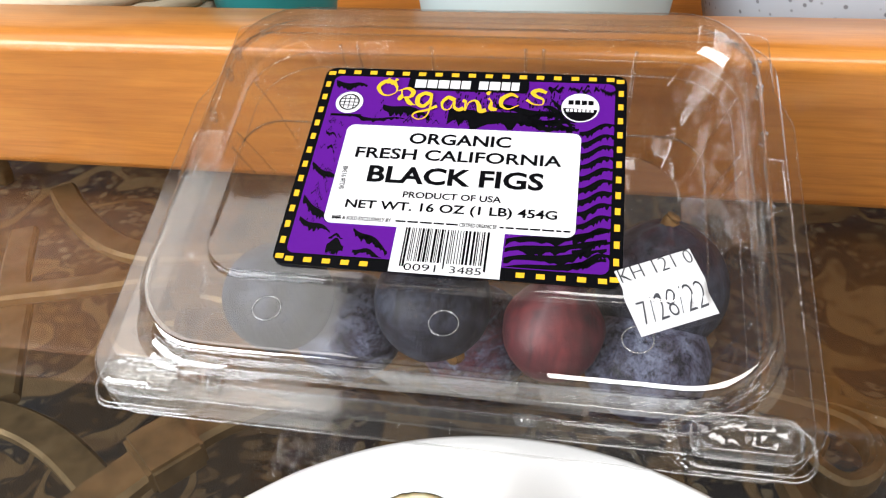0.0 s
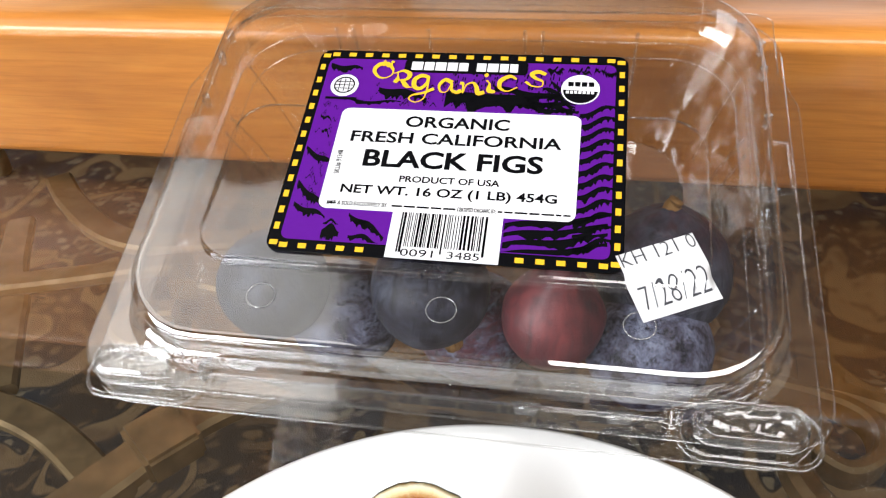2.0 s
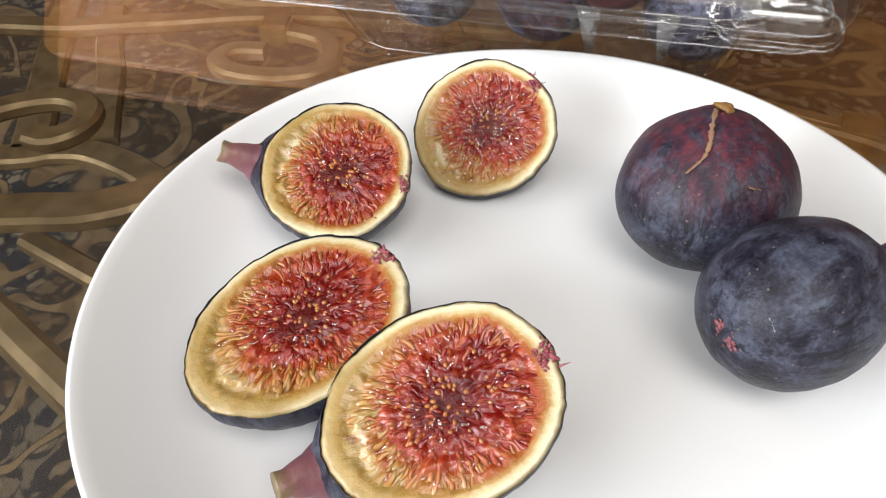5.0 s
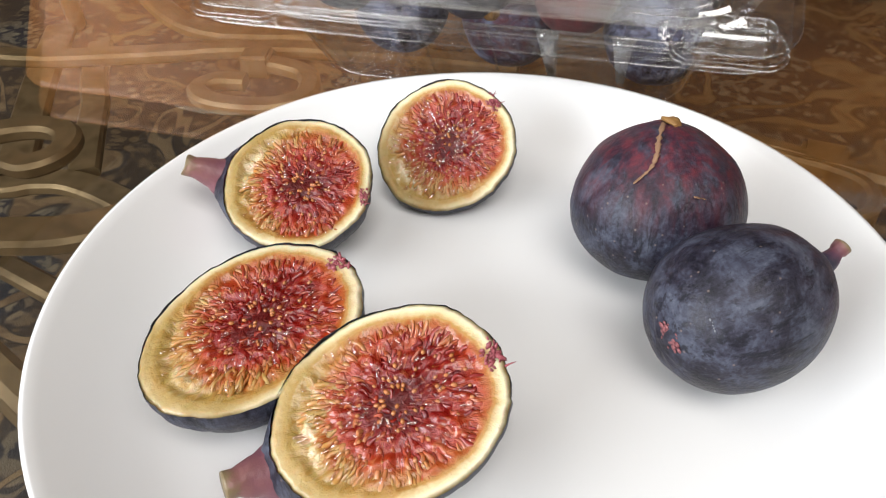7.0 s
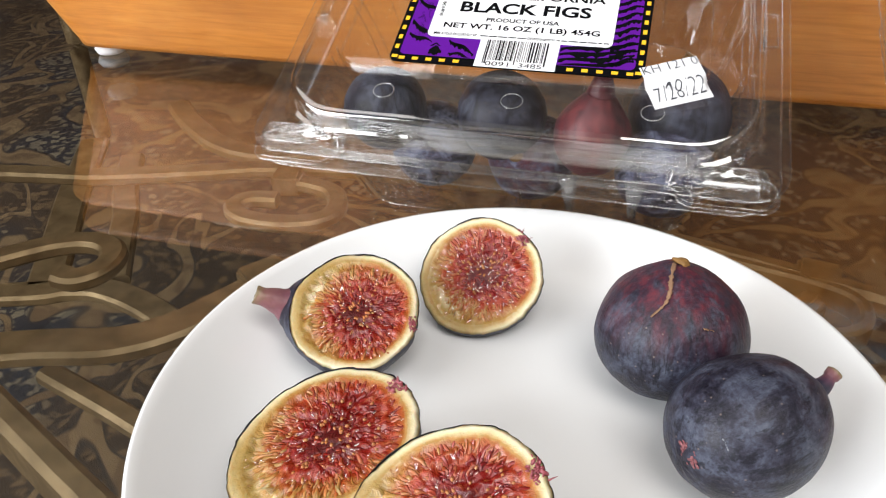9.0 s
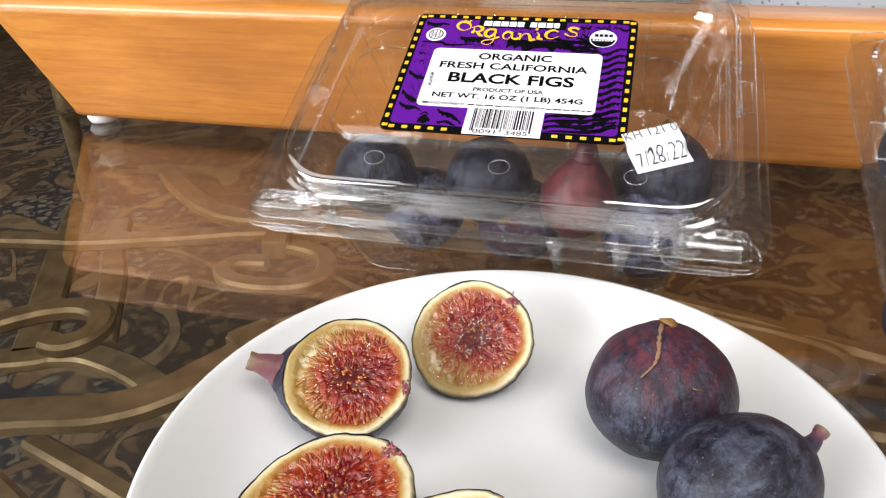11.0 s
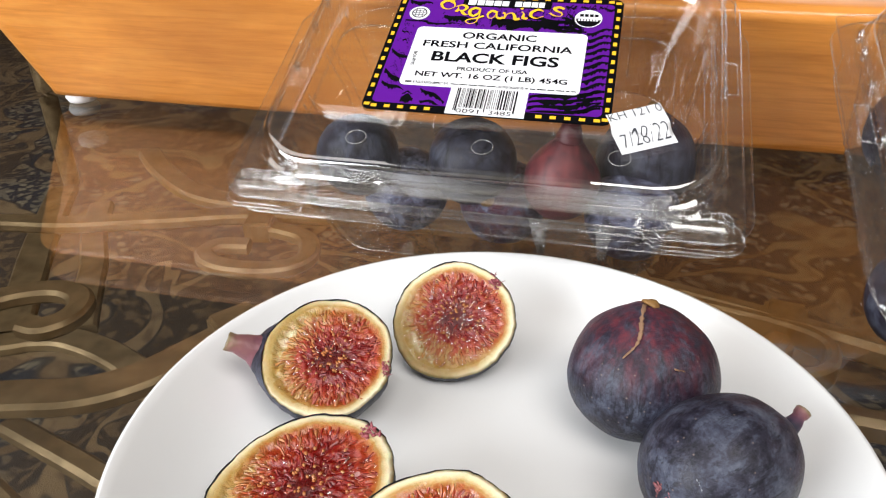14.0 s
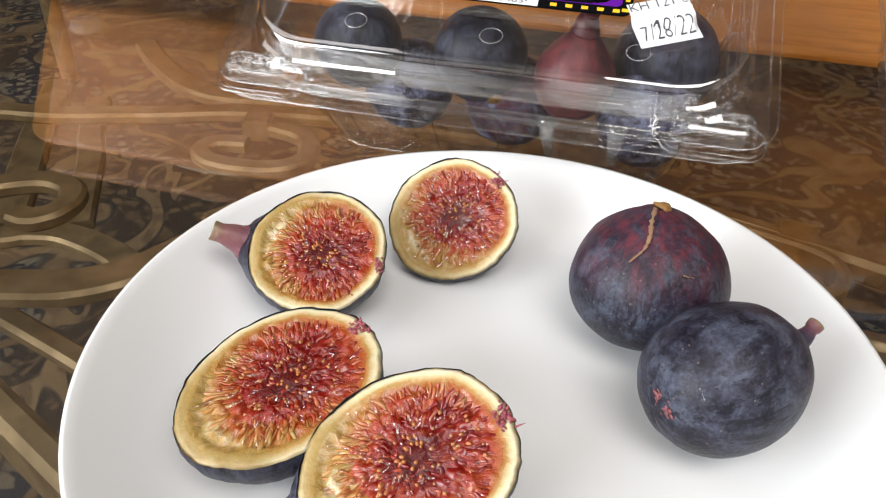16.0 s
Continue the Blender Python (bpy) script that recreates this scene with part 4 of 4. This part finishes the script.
        tube(b, [(x + 0.0036 * math.cos(a), -0.0121 + 0.0033 * math.sin(a), -0.0035) for a in (2 * math.pi * i / 32 for i in range(33))], 0.00017, 6)
        part("vent_hole", b, M_CUT, lid, "round punched vent hole")
    return ob


fig_box = clamshell(BOX, "clear plastic box of black figs with a purple label")
second = clamshell(Matrix.Translation((0.2100, 0.132, 0.0665)) @ pose(0, 0, 0, 24.0, 0, 1.8), "clear plastic box of black figs standing beside the plate")

# label
label = bmesh.new()
sheet(label, rounded(-0.0434, 0.0434, -0.0012, 0.0660, 0.003, 0, 6), 0.0002, 0.0006)
label = part("label", label, M_BLACK, fig_box, "purple and black printed paper label", smooth=False)
Z = 0.00026


def printed(name, make, material, text="", z=Z):
    b = bmesh.new()
    make(b)
    return part(name, b, material, label, text, smooth=False, kind="stuff" if name in ("barcode", "small_print", "landscape_print", "wordmark", "globe_print", "seal_bars") else "")


printed("purple_field", lambda b: sheet(b, rounded(-0.0402, 0.0402, 0.0022, 0.0628, 0.002, 0, 5), Z), M_PURPLE)


def dash_mesh(w, h):
    b = bmesh.new()
    sheet(b, [(-w, -h), (w, -h), (w, h), (-w, h)], 0.00008, 0.00008)
    return finish(b, "dash", M_YELLOW, False)


flat_dash, tall_dash = dash_mesh(0.00105, 0.00068), dash_mesh(0.00068, 0.00100)
dashes = [(flat_dash, -0.0388 + 0.0776 * i / 16, y) for i in range(17) for y in (0.0004, 0.0644) if y > 0.01 or not -0.0150 < -0.0388 + 0.0776 * i / 16 < 0.0165]
dashes += [(tall_dash, x, 0.0058 + 0.0536 * i / 11) for i in range(12) for x in (-0.0418, 0.0418)]
dashes += [(flat_dash, x, y) for x in (-0.0415, 0.0415) for y in (0.0010, 0.0638)]
for me, x, y in dashes:
    part("dash", me, None, label).matrix_basis = pose(x, y, Z - 0.00004)


def furrows(b):
    """Black furrows and tufts of the printed landscape."""
    rnd = random.Random(12)

    def stroke(x0, y0, x1, y1, w):
        n = 22
        up, low = [], []
        for k in range(n + 1):
            t = k / n
            x, y = x0 + (x1 - x0) * t, y0 + (y1 - y0) * t + 0.0006 * math.sin(t * 7 + x0 * 900)
            ww = w * (0.35 + 0.65 * math.sin(math.pi * min(1, t + 0.08)))
            up.append((x, min(0.0626, max(0.0024, y + ww))))
            low.append((x, min(0.0626, max(0.0024, y - ww - w * 1.6 * rnd.random() ** 2))))
        pts = [(x, y, Z + 0.00004) for x, y in up + low[::-1]]
        b.faces.new([b.verts.new(p) for p in pts])

    for k in range(12):
        y = 0.0060 + k * 0.0037
        stroke(0.0312, y - 0.0019, 0.0402, y + 0.0017, 0.00085)
    for k in range(4):
        y = 0.0038 + k * 0.0027
        stroke(0.0150, y - 0.0024, 0.0395, y + 0.0020, 0.00085)
    for x0, y0, x1, y1, w in ((-0.0398, 0.0300, -0.0318, 0.0255, 0.0009), (-0.0395, 0.0190, -0.0310, 0.0120, 0.0010), (-0.0390, 0.0125, -0.0300, 0.0090, 0.0008), (-0.0240, 0.0105, -0.0140, 0.0045, 0.0008),
                              (-0.0230, 0.0045, -0.0150, 0.0028, 0.0006), (-0.0220, 0.0085, -0.0160, 0.0060, 0.0004), (-0.0395, 0.0600, -0.0300, 0.0590, 0.0009), (-0.0240, 0.0520, -0.0100, 0.0490, 0.0012), (-0.0050, 0.0500, 0.0200, 0.0490, 0.0022),
                              (0.0080, 0.0530, 0.0260, 0.0510, 0.0010), (0.0200, 0.0480, 0.0310, 0.0462, 0.0009), (-0.0330, 0.0475, -0.0170, 0.0470, 0.0005), (-0.0385, 0.0420, -0.0350, 0.0400, 0.0004), (-0.0370, 0.0370, -0.0345, 0.0352, 0.0004)):
        stroke(x0, y0, x1, y1, w)
    for k in range(34):
        x, y = rnd.uniform(-0.039, -0.034), rnd.uniform(0.012, 0.05)
        stroke(x, y, x + rnd.uniform(0.0006, 0.0018), y + rnd.uniform(-0.0005, 0.0005), 0.00016)
    for k in range(5):
        stroke(0.0150 + 0.002 * k, 0.0470 + 0.0022 * k, 0.0300, 0.0462 + 0.0014 * k, 0.0007)
    for k in range(16):
        x = rnd.uniform(0.020, 0.039)
        stroke(x, 0.0600, x + rnd.uniform(0.001, 0.003), 0.0600 + rnd.uniform(-0.0015, 0.0022), 0.0005)
    for k in range(150):
        x, y = rnd.uniform(-0.006, 0.026), rnd.uniform(0.0462, 0.0580)
        h = rnd.uniform(0.0005, 0.0016)
        b.faces.new([b.verts.new((x + i, y + q, Z + 0.000043)) for i, q in ((-0.00016, 0), (0.00016, 0), (0.00022, h), (-0.0001, h))])
    for k in range(60):
        x, y = rnd.uniform(-0.026, 0.026), rnd.uniform(0.0465, 0.0545)
        stroke(x, y, x + rnd.uniform(0.0006, 0.0022), y + rnd.uniform(-0.0006, 0.0006), 0.0002)
    stroke(-0.0300, 0.0050, -0.0255, 0.0050, 0.0018)
    stroke(-0.0300, 0.0078, -0.0262, 0.0078, 0.0004)


printed("landscape_print", furrows, M_BLACK, "black printed furrows and bushes")
printed("white_panel", lambda b: sheet(b, rounded(-0.0326, 0.0318, 0.0118, 0.0446, 0.0022, 0, 6), Z + 0.00010), M_PAPER, "white printed panel")
printed("barcode_panel", lambda b: sheet(b, [(-0.0129, -0.0012), (0.0146, -0.0012), (0.0146, 0.0125), (-0.0129, 0.0125)], Z + 0.00014), M_PAPER, "white barcode panel")


def bars(b):
    rnd = random.Random(7)
    x = -0.0104
    while x < 0.0112:
        w = rnd.choice((0.00022, 0.00022, 0.0004, 0.0006))
        long = x < -0.0096 or x > 0.0103 or abs(x - 0.0005) < 0.0006
        quad(b, x, x + w, 0.0004 if long else 0.0020, 0.0118, Z + 0.0002)
        x += w + rnd.choice((0.0002, 0.0003, 0.0005))


printed("barcode", bars, M_BLACK, "black barcode lines")


def text_part(words, x0, x1, y0, y1, bold=0.0, parent=label, material=M_BLACK, z=Z + 0.0002):
    ob = new("lettering", lettering(words, x0, x1, y0, y1, z, bold))
    ob.data.materials.append(material)
    ob.parent = parent
    return ob


text_part("ORGANIC", -0.0144, 0.0134, 0.0386, 0.0424, 0.022)
text_part("FRESH CALIFORNIA", -0.0284, 0.0272, 0.0331, 0.0368, 0.02)
text_part("BLACK FIGS", -0.0236, 0.0230, 0.0252, 0.0308, 0.028)
text_part("PRODUCT OF USA", -0.0130, 0.0127, 0.0208, 0.0228, 0.02)
text_part("NET WT. 16 OZ (1 LB) 454G", -0.0277, 0.0271, 0.0159, 0.0194, 0.022)
text_part("0091", -0.0092, -0.0012, -0.0006, 0.0014, 0.0)
text_part("3485", 0.0022, 0.0100, -0.0006, 0.0014, 0.0)
sku = text_part("SKU# 91348", -0.0038, 0.0038, -0.0008, 0.0008, 0.012, z=0)
sku.matrix_basis = pose(-0.0300, 0.0262, Z + 0.0002, 0, 0, 92)


def small_print(b):
    x, rnd = -0.0304, random.Random(5)
    while x < 0.0300:
        if -0.0140 > x > -0.0304 or 0.0025 < x < 0.0128:
            x += 0.0005
            continue
        w = rnd.uniform(0.0010, 0.0032)
        quad(b, x, min(x + w, 0.0306), 0.0132, 0.0137, Z + 0.0002)
        x += w + 0.0005


text_part("DIST. & SOLD EXCLUSIVELY BY:", -0.0304, -0.0146, 0.0129, 0.0141, 0.014)
text_part("CERTIFIED ORGANIC BY:", 0.0030, 0.0126, 0.0129, 0.0141, 0.014)
printed("small_print", small_print, M_BLACK, "row of small print bars")


def wordmark(b):
    """White bars for the maker's name."""
    for x0, x1 in ((-0.0160, -0.0128), (-0.0124, -0.0096), (-0.0092, -0.0062), (-0.0058, -0.0030), (-0.0026, 0.0), (0.0024, 0.0050), (0.0054, 0.0084), (0.0088, 0.0112), (0.0116, 0.0138)):
        sheet(b, [(x0, 0.0590), (x1, 0.0590), (x1, 0.0620), (x0, 0.0620)], Z + 0.0003)


printed("wordmark_backing", lambda b: sheet(b, rounded(-0.0180, 0.0165, 0.0582, 0.0630, 0.0012, 0), Z + 0.0002), M_BLACK)
printed("wordmark", wordmark, M_PAPER, "white block wordmark shape")


def script(b):
    """Yellow brush letters, each a stroke or two."""
    letters = (
        ((-0.0211, 0.0589), (-0.0227, 0.0606), (-0.0251, 0.0603), (-0.0264, 0.0583), (-0.0250, 0.0562), (-0.0228, 0.0559), (-0.0210, 0.0573), (-0.0211, 0.0591)),
        ((-0.0224, 0.0599), (-0.0240, 0.0616)),
        ((-0.0222, 0.0602), (-0.0215, 0.0615)),
        ((-0.0227, 0.0606), (-0.0242, 0.0603)),
        ((-0.0194, 0.0578), (-0.0192, 0.0558), (-0.0198, 0.0547)),
        ((-0.0203, 0.0576), (-0.0178, 0.0586), (-0.0160, 0.0576), (-0.0166, 0.0559), (-0.0188, 0.0554)),
        ((-0.0180, 0.0556), (-0.0163, 0.0537), (-0.0149, 0.0533)),
        ((-0.0106, 0.0571), (-0.0125, 0.0574), (-0.0142, 0.0560), (-0.0140, 0.0538), (-0.0123, 0.0532), (-0.0107, 0.0551), (-0.0105, 0.0571), (-0.0103, 0.0534), (-0.0109, 0.0501), (-0.0129, 0.0488), (-0.0148, 0.0496), (-0.0141, 0.0509), (-0.0112, 0.0519), (-0.0086, 0.0534)),
        ((-0.0038, 0.0560), (-0.0057, 0.0566), (-0.0071, 0.0548), (-0.0065, 0.0528), (-0.0048, 0.0529), (-0.0037, 0.0556), (-0.0035, 0.0536), (-0.0021, 0.0529), (-0.0010, 0.0535)),
        ((-0.0013, 0.0559), (-0.0006, 0.0557), (-0.0004, 0.0529), (0.0004, 0.0555), (0.0021, 0.0563), (0.0032, 0.0549), (0.0038, 0.0531), (0.0053, 0.0535)),
        ((0.0058, 0.0573), (0.0066, 0.0564), (0.0066, 0.0543), (0.0082, 0.0539)),
        ((0.0050, 0.0591), (0.0058, 0.0590)),
        ((0.0137, 0.0585), (0.0119, 0.0592), (0.0096, 0.0576), (0.0095, 0.0554), (0.0115, 0.0544), (0.0141, 0.0558)),
        ((0.0214, 0.0607), (0.0195, 0.0613), (0.0178, 0.0604), (0.0189, 0.0592), (0.0208, 0.0583), (0.0206, 0.0567), (0.0183, 0.0566), (0.0164, 0.0577)),
    )
    for n, letter in enumerate(letters):
        pts = [Vector((p.x, p.y, 0)) for p in smooth_line([(x, 0.0553 + (y - 0.0557) * 1.12 - 0.060 * (x + 0.022), 0) for x, y in letter], 8)]
        for i in range(len(pts) - 1):
            d = pts[i + 1] - pts[i]
            q = i / len(pts)
            s = Vector((-d.y, d.x, 0)).normalized() * (0.00042 + 0.00026 * math.sin(q * 6 + n))
            e = d.normalized() * 0.0002
            b.faces.new([b.verts.new((c.x, c.y, Z + 0.00036 + 0.0000004 * (i + n * 60))) for c in (pts[i] - s - e, pts[i + 1] - s + e, pts[i + 1] + s + e, pts[i] + s - e)])


printed("script_mark", script, M_YELLOW, "yellow flowing script shape")
circle = lambda cx, cy, r, a0=0, a1=360, n=36: [(cx + r * math.cos(radians(a0 + (a1 - a0) * k / n)), cy + r * math.sin(radians(a0 + (a1 - a0) * k / n))) for k in range(n)]
printed("round_seal", lambda b: sheet(b, circle(0.0310, 0.0537, 0.0051), Z + 0.0002), M_PAPER, "white round seal")
printed("seal_band", lambda b: sheet(b, circle(0.0310, 0.0535, 0.0046, 182, 358), Z + 0.0003), M_BLACK)
printed("seal_bars", lambda b: [quad(b, 0.0277 + 0.0018 * k, 0.0291 + 0.0018 * k, 0.0546, 0.0562, Z + 0.0003) for k in range(4)], M_BLACK, "black bars on the seal")
printed("seal_bars", lambda b: [quad(b, 0.0272 + 0.0011 * k, 0.0280 + 0.0011 * k, 0.0520, 0.0530, Z + 0.00036) for k in range(7)], M_PAPER, "white bars on the seal")
printed("globe_seal", lambda b: sheet(b, circle(-0.0340, 0.0526, 0.0040), Z + 0.0002), M_PAPER, "white globe seal")


def globe(b):
    for r0, r1 in ((0.0030, 0.0026),):
        o, i = circle(-0.0340, 0.0526, r0), circle(-0.0340, 0.0526, r1)
        for k in range(36):
            b.faces.new([b.verts.new((*q, Z + 0.0003)) for q in (o[k], o[(k + 1) % 36], i[(k + 1) % 36], i[k])])
    for x in (-0.0354, -0.0340, -0.0326):
        quad(b, x - 0.00012, x + 0.00012, 0.0503, 0.0549, Z + 0.0003)
    for y in (0.0514, 0.0526, 0.0538):
        quad(b, -0.0366, -0.0314, y - 0.00012, y + 0.00012, Z + 0.0003)
    quad(b, -0.0385, -0.0296, 0.0474, 0.0482, Z + 0.0003)


printed("globe_print", globe, M_BLACK)

# price sticker, bent over the step of the lid
TL, TR, BL = Vector((0.0414, 0.0033)), Vector((0.0587, 0.0109)), Vector((0.0481, -0.0121))
bm = bmesh.new()
n = 24
at_sticker = lambda u, v, lift=0.00035: Vector((*(TL + (TR - TL) * u + (BL - TL) * v), 0)) + Vector((0, 0, max(lid_height(*(TL + (TR - TL) * u + (BL - TL) * v)), -0.0030) + 0.0008 + lift))
grid = [[bm.verts.new(at_sticker(i / n, j / n)) for i in range(n + 1)] for j in range(n + 1)]
for j in range(n):
    for i in range(n):
        bm.faces.new((grid[j][i], grid[j][i + 1], grid[j + 1][i + 1], grid[j + 1][i]))
sticker = part("date_sticker", bm, M_STICKER, fig_box, "white paper date sticker with grey print")
M_GREY = ink("grey_ink", (0.07, 0.07, 0.08))
for words, u0, u1, v0, v1 in (("KH 121 0", 0.03, 0.98, 0.22, 0.0), ("7/28/22", 0.10, 0.93, 0.86, 0.50)):
    me = lettering(words, 0, 1, 0, 1, 0, -0.017)
    for v in me.vertices:
        v.co = at_sticker(u0 + (u1 - u0) * v.co.x, v0 + (v1 - v0) * v.co.y, 0.00055)
    me.materials.append(M_GREY)
    new("lettering", me).parent = sticker

# figs in the boxes
spots = (((-0.0520, 0.0045, -0.0320), 0.0160, M_SKIN, (0.2, -0.3, -0.9), 21), ((-0.0070, 0.0070, -0.0330), 0.0168, M_SKIN, (-0.2, -0.2, -1), 22), ((0.0280, 0.0035, -0.0310), 0.0140, M_RED, (0.10, 0.35, 0.95), 23),
         ((0.0580, 0.0240, -0.0400), 0.0188, M_SKIN, (0.0, 0.55, 0.85), 24), ((-0.0355, 0.0075, -0.0530), 0.0172, M_BOUNCE_SKIN, (0.1, 0.6, -0.8), 25), ((0.0040, 0.0060, -0.0530), 0.0172, M_BOUNCE_SKIN, (-0.18, -0.63, 0.77), 26),
         ((0.0545, 0.0030, -0.0510), 0.0178, M_BOUNCE_SKIN, (-0.2, 0.2, -0.9), 27))
for c, r, material, axis, seed in spots:
    red = material is M_RED
    whole_fig("fig", BOX @ toward(c, axis, seed * 37), r, r * (1.28 if red else 1.02), seed, "reddish fig with its stem up inside the clear box" if red else "dark blue-black fig inside the clear box", material,
              0.0050 if red else 0.0025, (0.001, 0.0), 0.0034 if red else 0.0022, "figs in the clear box", neck=2.0 if red else 0.5)
for c, r, axis, seed in (((-0.0585, 0.050, -0.0245), 0.0205, (0.2, 0.4, 0.6), 31), ((-0.061, -0.002, -0.047), 0.0180, (-0.3, 0.2, 0.7), 32), ((-0.020, 0.020, -0.035), 0.0190, (0.2, -0.4, 0.6), 33), ((0.025, 0.010, -0.040), 0.0190, (0.2, 0.4, -0.6), 34)):
    whole_fig("fig", second.matrix_world @ toward(c, axis, seed * 37), r, r * 1.02, seed, "dark blue-black fig inside the clear box", M_SKIN, 0.0025, (0.001, 0.0), 0.0022, "figs in the second clear box")
